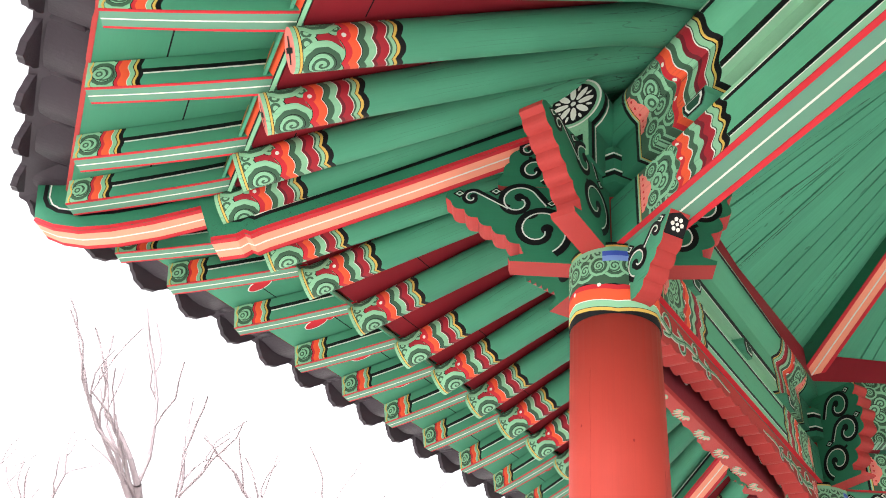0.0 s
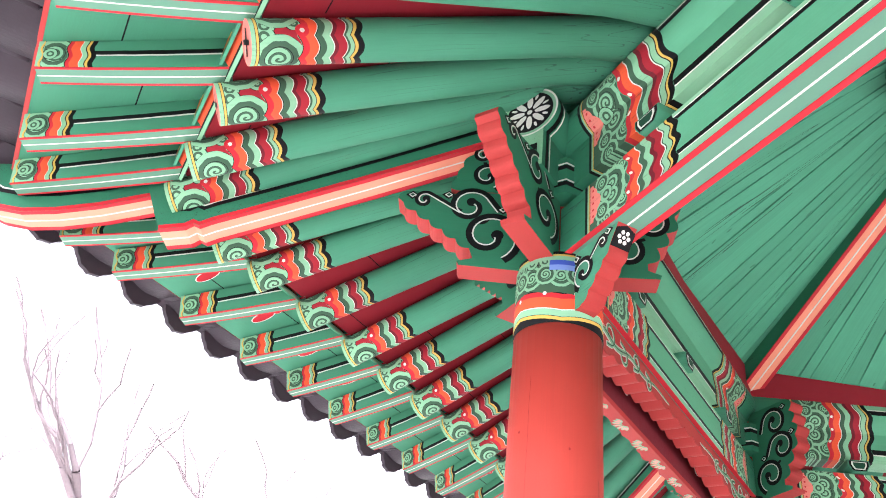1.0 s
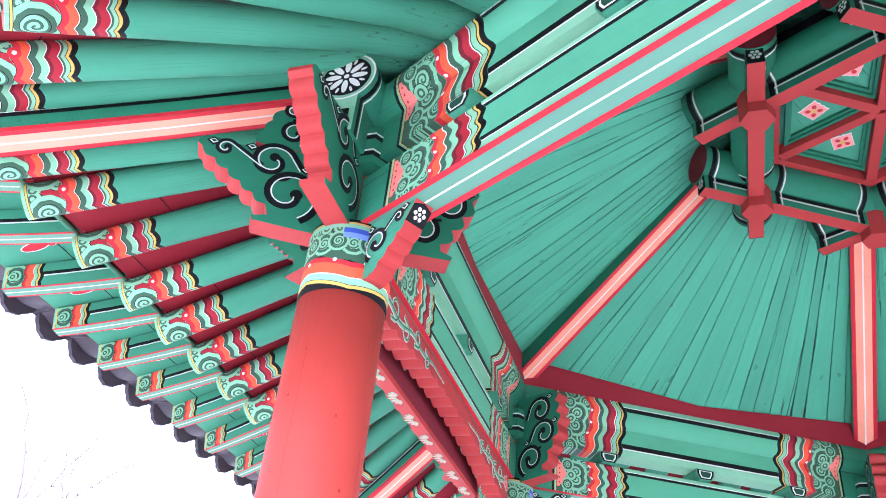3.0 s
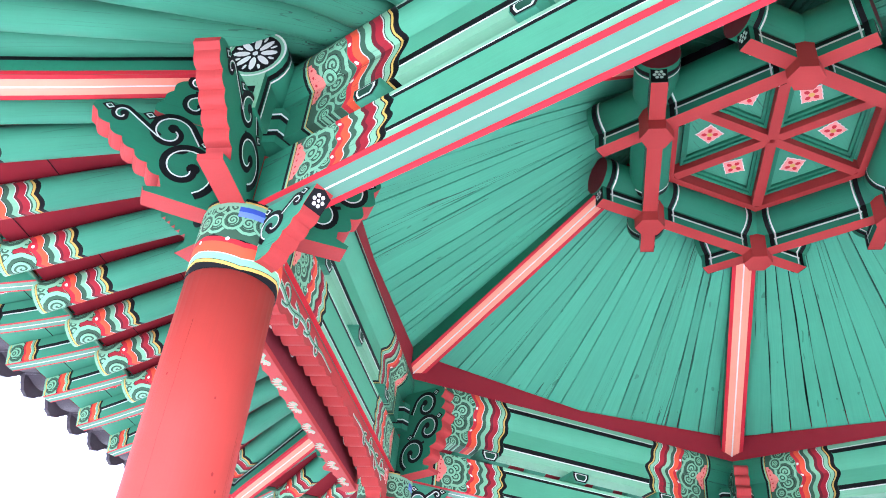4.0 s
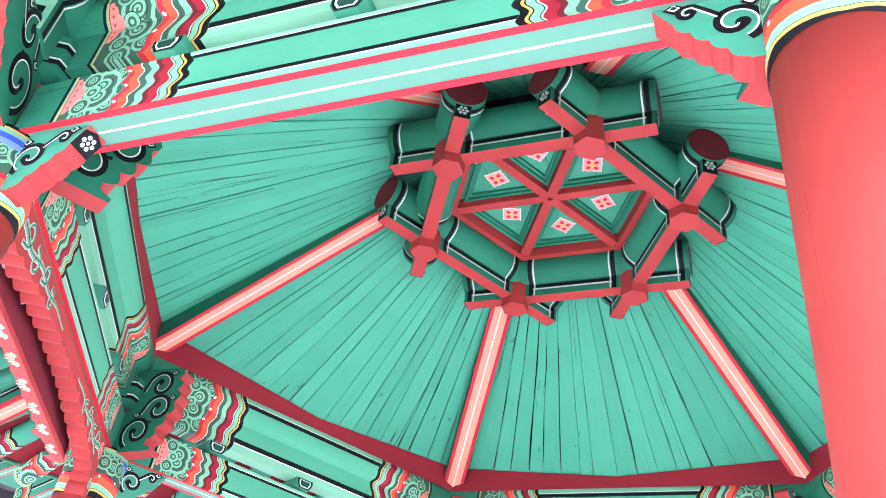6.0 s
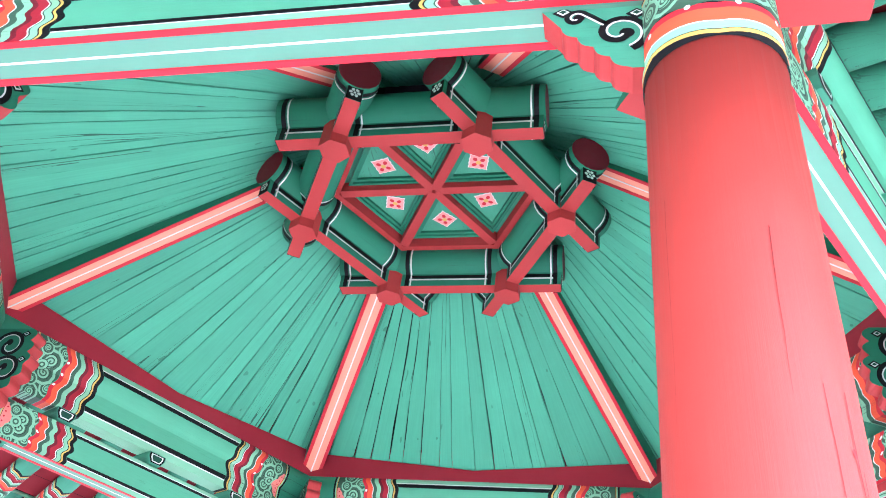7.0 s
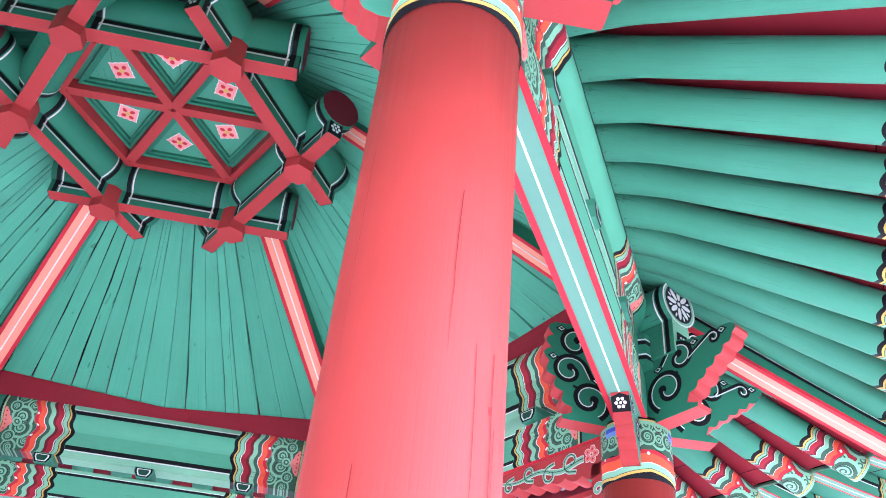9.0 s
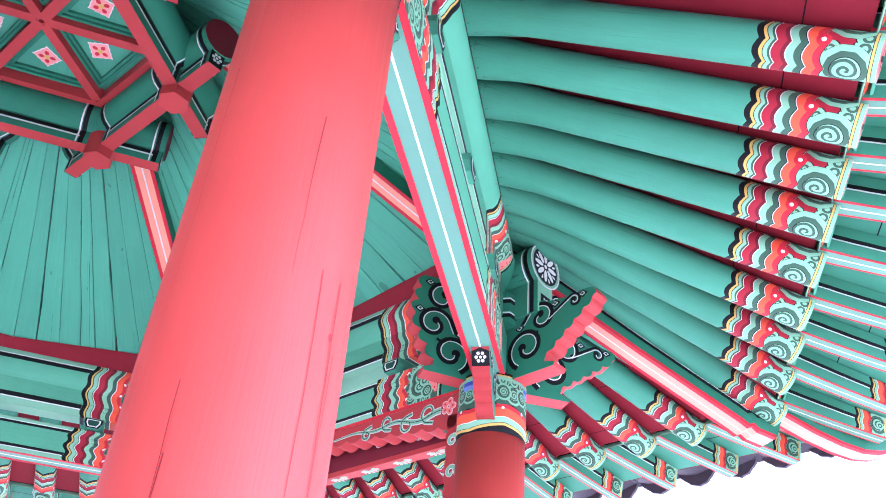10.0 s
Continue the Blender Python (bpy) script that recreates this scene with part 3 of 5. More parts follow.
def scroll_marks(root, curls, to, half):
    """Bold black curls with a white inner line and small white lozenges, on both flanks."""
    for side in (-1, 1):
        for p, q, r, start, turns, flip, tail in curls:
            wd = 0.013 + r * 0.13
            line = curl(p, q, r, start, turns, flip, tail, 34)
            bm = bmesh.new()
            ribbon(bm, line, wd, lambda a, b: to(a, b, side * (half + 0.002)), 0, 0.2)
            disc(bm, *line[-1], wd * 0.8, wd * 0.8, lambda a, b: to(a, b, side * (half + 0.0021)), 0, 12)
            dark = part("scroll", bm, M_BLACK, root)
            bm = bmesh.new()
            ribbon(bm, beside(line, flip * wd * 0.44)[: 33], 0.005, lambda a, b: to(a, b, side * (half + 0.0035)))
            part("scroll_line", bm, M_WHITE, dark)
            a = start + flip * turns * 1.9
            for k, mat, off in ((2.1, M_BLACK, 0.0022), (1.25, M_WHITE, 0.0036), (0.8, M_DEEP, 0.005)):
                bm = bmesh.new()
                disc(bm, p + (r + 0.012) * math.cos(a), q + (r + 0.012) * math.sin(a), 0.012 * k, 0.009 * k, lambda a, b: to(a, b, side * (half + off)), 0, 4)
                part("lozenge", bm, mat, root)


def wing(label, profile, curls, half=0.042):
    """A bracket in the plane of (r, z), local y outward; profile is (points, index of the first and last red rim edge)."""
    pts, red0, red1 = profile
    bm = bmesh.new()
    fs, rim = prism(bm, pts, -half, half, lambda p, q, w: (w, p, q))
    for i, f in enumerate(rim):
        f.material_index = 1 if red0 <= i <= red1 else 0
    root = part("wing_bracket", bm, [M_DARK, M_RED])
    scroll_marks(root, curls, lambda p, q, w: (w, p, q), half)
    for (p0, q0, r0, *_), (p1, q1, r1, *_) in zip(curls[:1], curls[1:]):
        for side in (-1, 1):
            bm = bmesh.new()
            a, b = Vector((p0, q0 + r0 * 0.80)), Vector((p1 - r1 * 0.2, q1 - r1 * 0.85))
            side_way = Vector((b.y - a.y, a.x - b.x)) * 0.25
            ribbon(bm, [a.lerp(b, k / 6) + side_way * math.sin(math.pi * k / 6) for k in range(7)], 0.013, lambda p, q: (side * (half + 0.0019), p, q))
            part("link_stroke", bm, M_BLACK, root)
    return tagged(root, label, "bracket", "winged brackets")


def outer_profile(tip_r, tip_z, top_r, top_z):
    low = [(0.10, 3.182), (0.345, 3.19), (0.352, 3.206), (0.30, 3.222), (0.315, 3.262)]
    edge = scallops((0.315, 3.262), (tip_r, tip_z), 5, 0.018)
    top = [(tip_r + 0.02, tip_z + 0.016), (tip_r + 0.016, tip_z + 0.036), (tip_r - 0.004, tip_z + 0.05), (tip_r - 0.045, tip_z + 0.052), (tip_r - 0.10, tip_z + 0.04), (top_r, top_z - 0.012), (top_r, top_z), (0.10, top_z)]
    pts = low[:-1] + edge + top
    return pts, 0, len(low) + len(edge) + 1


OUT_CURLS = [(0.250, 3.318, 0.112, 4.2, 1.2, -1, 0.0), (0.325, 3.442, 0.080, 2.7, 1.15, -1, 0.06), (0.490, 3.458, 0.036, 2.3, 1.0, -1, 0.13)]
FRONT_CURLS = [(0.212, 3.312, 0.098, 4.2, 1.2, -1, 0.0), (0.285, 3.436, 0.074, 2.7, 1.15, -1, 0.05), (0.455, 3.462, 0.033, 2.3, 1.0, -1, 0.13)]
IN_CURLS = [(0.215, 3.292, 0.092, 4.2, 1.2, -1, 0.0), (0.30, 3.42, 0.082, 2.9, 1.15, -1, 0.05), (0.27, 3.56, 0.082, 3.0, 1.15, -1, 0.05)]

diag_out = wing("green winged bracket with black scrolls and scalloped red edge", outer_profile(0.565, 3.445, 0.36, 3.51), OUT_CURLS)
front_out = wing("green winged bracket with black scrolls under a purlin end", outer_profile(0.54, 3.45, 0.30, 3.52), FRONT_CURLS)
pin = [(0.10, 3.182), (0.33, 3.19), (0.335, 3.206), (0.29, 3.222)] + scallops((0.29, 3.25), (0.39, 3.45), 3, 0.034) + scallops((0.39, 3.46), (0.36, 3.66), 3, 0.034) + [(0.10, 3.66)]
diag_in = wing("green scroll bracket with scalloped red edge inside the pavilion", (pin, 0, len(pin) - 3), IN_CURLS)
pup = [(0.14, 3.512), (0.38, 3.513)] + scallops((0.40, 3.52), (0.345, 3.68), 3, 0.012) + [(0.14, 3.79)]
diag_up = wing("upper green bracket with scrolls bearing the hip rafter", (pup, 0, len(pup) - 2), [(0.275, 3.585, 0.066, 4.2, 1.2, -1, 0.0), (0.295, 3.685, 0.038, 2.9, 1.1, -1, 0.03)])


def beam_foot(marked=True):
    """The bracket under a tie beam's end; local y from the column's axis along the beam."""
    pts = [(0.12, 2.985), (0.165, 2.985)] + scallops((0.175, 2.99), (0.318, 3.135), 4, 0.012) + [(0.362, 3.198), (0.12, 3.198)]
    bm = bmesh.new()
    fs, rim = prism(bm, pts, -0.036, 0.036, lambda p, q, w: (w, p, q))
    for i, f in enumerate(rim):
        f.material_index = 1 if i < len(pts) - 2 else 0
    root = part("beam_bracket", bm, [M_GREEN, M_RED])
    scroll_marks(root, [(0.19, 3.105, 0.062, 4.3, 1.15, -1, 0.0), (0.285, 3.163, 0.026, 2.5, 0.95, -1, 0.06)], lambda p, q, w: (w, p, q), 0.036)
    def slope(q, off=0.002):
        return 0.318 + 0.572 * q + 0.82 * off, 3.135 + 0.82 * q - 0.572 * off

    if not marked:
        return tagged(root, "red scalloped bracket with a worn white tip under a tie beam", "bracket", "beam brackets")
    # the black lozenge with a white flower under the beam, at the bracket's tip
    bm = bmesh.new()
    bm.faces.new([bm.verts.new((p, *slope(q))) for p, q in ((-0.036, 0.0), (0.036, 0.0), (0.036, 0.06), (0, 0.075), (-0.036, 0.06))])
    tipmark = part("tip_mark", bm, M_BLACK, root)
    bm = bmesh.new()
    for i in range(6):
        disc(bm, 0.017 * math.cos(i * math.pi / 3), 0.036 + 0.017 * math.sin(i * math.pi / 3), 0.007, 0.007, lambda p, q: (p, *slope(q, 0.004)), 0, 8)
    disc(bm, 0, 0.036, 0.006, 0.006, lambda p, q: (p, *slope(q, 0.004)), 0, 8)
    part("petals", bm, M_WHITE, tipmark)
    return tagged(root, "red scalloped bracket under the end of a tie beam", "bracket", "beam brackets")


foot, worn_foot = beam_foot(), beam_foot(False)
used = set()


def place(thing, m):
    if thing.name in used:
        return copy_thing(thing, m)
    used.add(thing.name)
    thing.matrix_basis = m
    return thing


for th in COLUMNS:
    c = at_column(th)
    place(diag_out, c)
    place(diag_in, c @ pose(0, 0, 0, 0, 0, 180))
    place(diag_up, c)
    place(front_out, c @ pose(0, 0, 0, 0, 0, 60))
    place(front_out, c @ pose(0, 0, 0, 0, 0, -60))
    place(foot, c @ pose(0, 0, 0, 0, 0, 120))
    place(worn_foot if th == 300 else foot, c @ pose(0, 0, 0, 0, 0, -120))


# ---- rafters ----
SLOPE, D_END, Z_END, R_RAFTER = 0.445, 1.235, 3.352, 0.066
EVEN = (-1.76, -1.50, -1.21, -0.90, -0.60, -0.30, 0.0, 0.30, 0.60, 0.90, 1.21, 1.50, 1.76)
LAID = {  # places of the rafter ends along each face, a little uneven as they were laid
    270: (-1.76, -1.50, -1.20, -0.90, -0.60, -0.30, 0.0, 0.30, 0.60, 0.91, 1.21, 1.54, 1.80),
    330: (-1.80, -1.45, -1.15, -0.88, -0.57, -0.29, -0.06, 0.18, 0.44, 0.73, 1.04, 1.38, 1.72),
    210: (-1.80, -1.61, -1.39, -1.07, -0.74, -0.45, -0.16, 0.13, 0.43, 0.74, 1.06, 1.40, 1.74)}


OUT = {330: 0.035}  # one side's eave reaches a little further


def at_eave(phi, s=0.0, d=0.0, z=0.0):
    """As at_face, moved with the eave of that side."""
    far = OUT.get(phi, 0.0)
    return at_face(phi, s, d + far, z - SLOPE * far)


def inner(s):
    return s * (0.84 - 0.165 * abs(s))


def lift(s):
    """Corner rafters ride on rising wedges."""
    return 0.11 * max(0.0, (abs(s) - 0.6) / 1.2) ** 1.4


def fly_end(s, phi=0):
    """The flying rafters fan out a little further than the round ones."""
    return max(-2.03, min(2.03, (1.135 if phi == 270 else 1.19) * s))


def rafter(length):
    bm = bmesh.new()
    uv = bm.loops.layers.uv.new("UVMap")
    tube(bm, 0.0, length, R_RAFTER, R_RAFTER * 1.02, 20, 16, 0, (1, 0), uv)
    for v in bm.verts:
        k = max(0.0, min(1.0, (v.co.y - length + 0.34) / 0.24))
        if v.co.z < 0.03:
            v.co.z -= 0.022 * k ** 1.5
        v.co.x *= 1 + 0.3 * k
    root = part("rafter", bm, [M_RAFTER, M_PINK])
    bm = bmesh.new()
    for i in range(2):
        a = math.pi / 4 + i * math.pi / 2
        ribbon(bm, [(-0.04 * math.cos(a), -0.04 * math.sin(a)), (0.04 * math.cos(a), 0.04 * math.sin(a))], 0.016, lambda p, q: (p, -0.002, q))
    part("end_mark", bm, M_BLACK, root)
    return tagged(root, "round green rafter with a banded lotus pattern on its end", "rafter", "eave rafters")


def rafter_pose(phi, s_out, s_in, d_out, d_in, z_out, z_in):
    """Origin at the outer end, local y inward along the bar."""
    a, b = Vector((s_out, d_out, z_out)), Vector((s_in, d_in, z_in))
    y = (b - a).normalized()
    x = y.cross(Vector((0, 0, 1))).normalized()
    z = x.cross(y)
    m = Matrix((x, y, z)).transposed().to_4x4()
    m.translation = a
    return at_face(phi) @ m


for phi in FACES:
    for so in LAID.get(phi, EVEN):
        far = OUT.get(phi, 0.0)
        d_out, z_out, z_in = D_END + far, Z_END + 0.005 * so * so - SLOPE * far, Z_END + SLOPE * D_END + lift(so)
        rafter(math.dist((so, d_out, z_out), (inner(so), 0.0, z_in))).matrix_basis = rafter_pose(phi, so, inner(so), d_out, 0.0, z_out, z_in)


# ---- flying rafters ----
D_FLY, Z_FLY = 1.733, 3.317


def fly(length):
    bm = bmesh.new()
    uv = bm.loops.layers.uv.new("UVMap")
    n = 6
    rings = []
    for k in range(n + 1):
        f = k / n
        w, h, up = 0.034 + 0.004 * f, 0.108 + 0.02 * f, 0.018 * (1 - f) ** 2
        rings.append([bm.verts.new((x, length * f, z + up)) for x, z in ((-w, 0.0), (w, 0.0), (w, h), (-w, h))])
    for k in range(n):
        for i in range(4):
            j = (i + 1) % 4
            f = bm.faces.new((rings[k][i], rings[k][j], rings[k + 1][j], rings[k + 1][i]))
            f.material_index = {0: 1, 2: 2}.get(i, 0)
            for lp, kk in zip(f.loops, (k, k, k + 1, k + 1)):
                up = lp.vert in (rings[kk][2], rings[kk][3])
                lp[uv].uv = (length * kk / n, (lp.vert in (rings[kk][1], rings[kk][2])) * 1.0 if i == 0 else float(up))
    f = bm.faces.new(rings[0][::-1])
    f.material_index = 3
    bm.faces.new(rings[-1])
    bmesh.ops.recalc_face_normals(bm, faces=bm.faces[:])
    root = part("flying_rafter", bm, [M_FLY, M_FLY_FOOT, M_GREEN, M_MINT])
    under = bmesh.new()
    uv = under.loops.layers.uv.new("UVMap")
    prev = None
    for k in range(n + 1):
        f = k / n
        w, up = 0.034 + 0.004 * f, 0.018 * (1 - f) ** 2
        pair = [under.verts.new((x, length * f, up - 0.003)) for x in (-w, w)]
        if prev:
            q = under.faces.new((prev[0], prev[1], pair[1], pair[0]))
            for lp, v in zip(q.loops, (0.0, 1.0, 1.0, 0.0)):
                lp[uv].uv = (length * f, v)
        prev = pair
    part("underside", under, M_FLY_FOOT, root, "mint underside with red edges")
    return tagged(root, "square green flying rafter with red-edged underside", "rafter", "flying rafters")


Z_FLY_IN = 3.45
for phi in FACES:
    for si in LAID.get(phi, EVEN):
        so = fly_end(si, phi)
        if phi == 270:
            si -= 0.08 * max(0.0, si) / 1.5
        length = math.dist((so, D_FLY, Z_FLY), (si, D_END - 0.01, Z_FLY_IN - 0.013))
        fly(length).matrix_basis = at_eave(phi) @ at_face(phi).inverted() @ rafter_pose(phi, so, si, D_FLY, D_END - 0.01, Z_FLY, Z_FLY_IN - 0.013)


# ---- soffits, eave boards ----
def trapezoid(bm, d0, z0, d1, z1, thick, inset=0.0, mi=0):
    """A board over one face between two distances, mitred at the hips."""
    def half(d):
        return (AP + d) * math.tan(math.pi / 6) - inset
    lo = [(-half(d0), d0, z0), (half(d0), d0, z0), (half(d1), d1, z1), (-half(d1), d1, z1)]
    vs = [bm.verts.new(p) for p in lo] + [bm.verts.new((x, y, z + thick)) for x, y, z in lo]
    fs = [bm.faces.new([vs[i] for i in q]) for q in ((3, 2, 1, 0), (4, 5, 6, 7), (0, 1, 5, 4), (1, 2, 6, 5), (2, 3, 7, 6), (3, 0, 4, 7))]
    for f in fs:
        f.material_index = mi
    bmesh.ops.recalc_face_normals(bm, faces=fs)


Z_AT0 = Z_END + SLOPE * D_END
for phi in FACES:
    for name, mat, a, label in (
            ("soffit_board", M_SOFFIT, (-0.02, Z_AT0 + 0.105, 1.222, Z_END + 0.082, 0.02), "dark red boarding laid over the round rafters"),
            ("flying_soffit", M_EAVE, (1.20, Z_FLY_IN + 0.125, 1.765, Z_FLY + 0.128, 0.02), "green boarding laid over the flying rafters"),
            ("rafter_batten", M_ORANGE, (1.244, Z_END + 0.082, 1.262, Z_END + 0.106, 0.010), "orange-red batten along the rafter ends"),
            ("dark_batten", M_BLACK, (1.239, Z_END + 0.074, 1.244, Z_END + 0.082, 0.010), "black line board along the rafter ends"),
            ("mint_batten", M_MINT, (1.228, Z_END + 0.056, 1.239, Z_END + 0.074, 0.010), "mint board along the rafter ends"),
            ("bay_board", M_GREENX, (1.264, Z_END + 0.085, 1.274, Z_END + 0.085, 0.11), "green board closing the bays between flying rafters"),
            ("eave_board", M_RED, (1.765, Z_FLY + 0.126, 1.785, Z_FLY + 0.146, 0.012), "red eave board along the flying rafter ends")):
        bm = bmesh.new()
        trapezoid(bm, *a, inset=0.01)
        tagged(part(name, bm, mat, m=at_eave(phi)), label, "board", name + "s", "structure")


# ---- hip rafters ----
def hip(name, pts, foot_edges, half, label, nose):
    bm = bmesh.new()
    uv = bm.loops.layers.uv.new("UVMap")
    fs, rim = prism(bm, pts, -half, half, lambda p, q, w: (w, p, q))
    for i, f in enumerate(rim):
        if i in foot_edges:
            f.material_index = 1
            for lp in f.loops:
                lp[uv].uv = (0, (lp.vert.co.x + half) / (2 * half))
    root = part(name, bm, [M_DARKX, M_HIP_FOOT])
    foot_pts = [pts[i] for i in range(min(foot_edges), max(foot_edges) + 2)]
    for side in (-1, 1):
        for nm, mat, up, wd, off in (("edge_line", M_SCARLET, 0.008, 0.016, 0.002), ("black_line", M_BLACK, 0.075, 0.016, 0.002), ("white_line", M_WHITE, 0.088, 0.006, 0.002)):
            bm = bmesh.new()
            line = [(p, q + up) for p, q in foot_pts]
            if up > 0.05:
                k = (up - 0.075) * 1.2
                line = [(p, q) for p, q in line if p < nose[0][0] - 0.02] + [(p - k, q + k * 0.4) for p, q in nose]
            ribbon(bm, line, wd, lambda p, q: (side * (half + off), p, q))
            part(nm, bm, mat, root)
    return tagged(root, label, "hip rafter", name + "s")


p1 = [(2.05, 3.965), (2.61, 3.715), (3.0, 3.525), (3.30, 3.385), (3.52, 3.285), (3.56, 3.262), (3.585, 3.272), (3.61, 3.252), (3.70, 3.235), (3.80, 3.44), (3.80, 3.47), (2.05, 4.12)]
chun = hip("hip_rafter", p1, range(0, 8), 0.062, "heavy green hip rafter with a salmon striped underside", [(3.66, 3.325), (3.70, 3.39), (3.745, 3.47)])
p2 = [(3.2, 3.565), (3.70, 3.405), (3.80, 3.37), (3.95, 3.32), (4.10, 3.285), (4.22, 3.272), (4.32, 3.285), (4.40, 3.315), (4.45, 3.49), (4.40, 3.50), (3.2, 3.68)]
sarae = hip("flying_hip_rafter", p2, range(0, 7), 0.056, "upper hip rafter with a curved salmon underside", [(4.37, 3.385), (4.395, 3.42), (4.41, 3.49)])
for th in COLUMNS:
    place(chun, pose(0, 0, 0, 0, 0, th - 90))
    place(sarae, pose(0, 0, 0, 0, 0, th - 90))


# ---- roof ----
def roof():
    bm = bmesh.new()
    prof = [(1.95, 3.47), (1.5, 3.62), (0.9, 3.86), (0.2, 4.24), (-0.6, 4.80), (-1.3, 5.40), (-AP + 0.05, 6.1)]
    for phi in FACES:
        mt = at_face(phi)
        rows = []
        for dd, z in prof:
            h = (AP + dd) * math.tan(math.pi / 6)
            rows.append([bm.verts.new(mt @ Vector((sg * h, dd, z))) for sg in (-1, 1)])
        for a, b in zip(rows, rows[1:]):
            bm.faces.new((a[0], a[1], b[1], b[0]))
        # rows of round tiles
        n = 18
        for i in range(n):
            x = (i + 0.5 - n / 2) * (2 * (AP + 1.95) * math.tan(math.pi / 6) / n)
            prev = None
            for dd, z in prof:
                if (AP + dd) * math.tan(math.pi / 6) < abs(x):
                    break
                ring = [bm.verts.new(mt @ Vector((x + 0.05 * math.cos(a), dd, z + 0.06 * math.sin(a)))) for a in [math.pi * k / 4 for k in range(5)]]
                if prev:
                    for k in range(4):
                        bm.faces.new((prev[k], prev[k + 1], ring[k + 1], ring[k]))
                prev = ring
    root = part("roof", bm, M_TILE)
    return tagged(root, "dark grey clay tiled hexagonal roof", "roof", kind="structure")


roof_ob = roof()


def tile_end():
    """A shallow pan tile with a hanging, rounded lip; local y outward."""
    bm = bmesh.new()
    n = 14
    xs = [-0.122 + 0.244 * k / n for k in range(n + 1)]

    def sag(x):
        return -0.03 * math.cos(x / 0.122 * math.pi / 2)

    lo = [[bm.verts.new((x, y, sag(x))) for x in xs] for y in (-0.065, 0.07)]
    hi = [[bm.verts.new((x, y, sag(x) + 0.018)) for x in xs] for y in (-0.065, 0.07)]
    for k in range(n):
        bm.faces.new((lo[0][k], lo[0][k + 1], lo[1][k + 1], lo[1][k]))
        bm.faces.new((hi[0][k], hi[1][k], hi[1][k + 1], hi[0][k + 1]))
    # the lip: a scalloped plate leaning outward
    top = [(x, sag(x) + 0.02) for x in xs]
    low = [(x, sag(x) - 0.05 * max(0.0, math.cos(x / 0.122 * math.pi / 2)) ** 0.7 - 0.003 * math.cos(x * 130)) for x in xs]
    rows = [[bm.verts.new((x, 0.07 + dy + (0.02 - z) * 0.4, z)) for x, z in ln] for dy in (0.0, 0.022) for ln in (top, low)]
    for a, b in ((0, 1), (1, 3), (3, 2), (2, 0)):
        for k in range(n):
            bm.faces.new((rows[a][k], rows[a][k + 1], rows[b][k + 1], rows[b][k]))
    bmesh.ops.recalc_face_normals(bm, faces=bm.faces[:])
    return part("eave_tile", bm, M_TILE, roof_ob)


proto = tile_end()
tile_mesh = proto.data
bpy.data.objects.remove(proto)
bm = bmesh.new()
tube(bm, -0.1, 0.02, 0.055, 0.055, 14)
proto = part("round_tile", bm, M_TILE, roof_ob)
round_mesh = proto.data
bpy.data.objects.remove(proto)
for phi in FACES:
    n = 18
    pitch = 2 * (AP + 1.95) * math.tan(math.pi / 6) / n
    for i in range(n):
        x = (i + 0.5 - n / 2) * pitch
        rise = 0.03 * (x / 2.2) ** 4
        ob = new("eave_tile", tile_mesh)
        ob.parent, ob.matrix_basis = roof_ob, at_eave(phi, x, 1.84, 3.486 + rise)
        if i:
            ob = new("round_tile", round_mesh)
            ob.parent, ob.matrix_basis = roof_ob, at_eave(phi, x - pitch / 2, 1.90, 3.534 + rise)


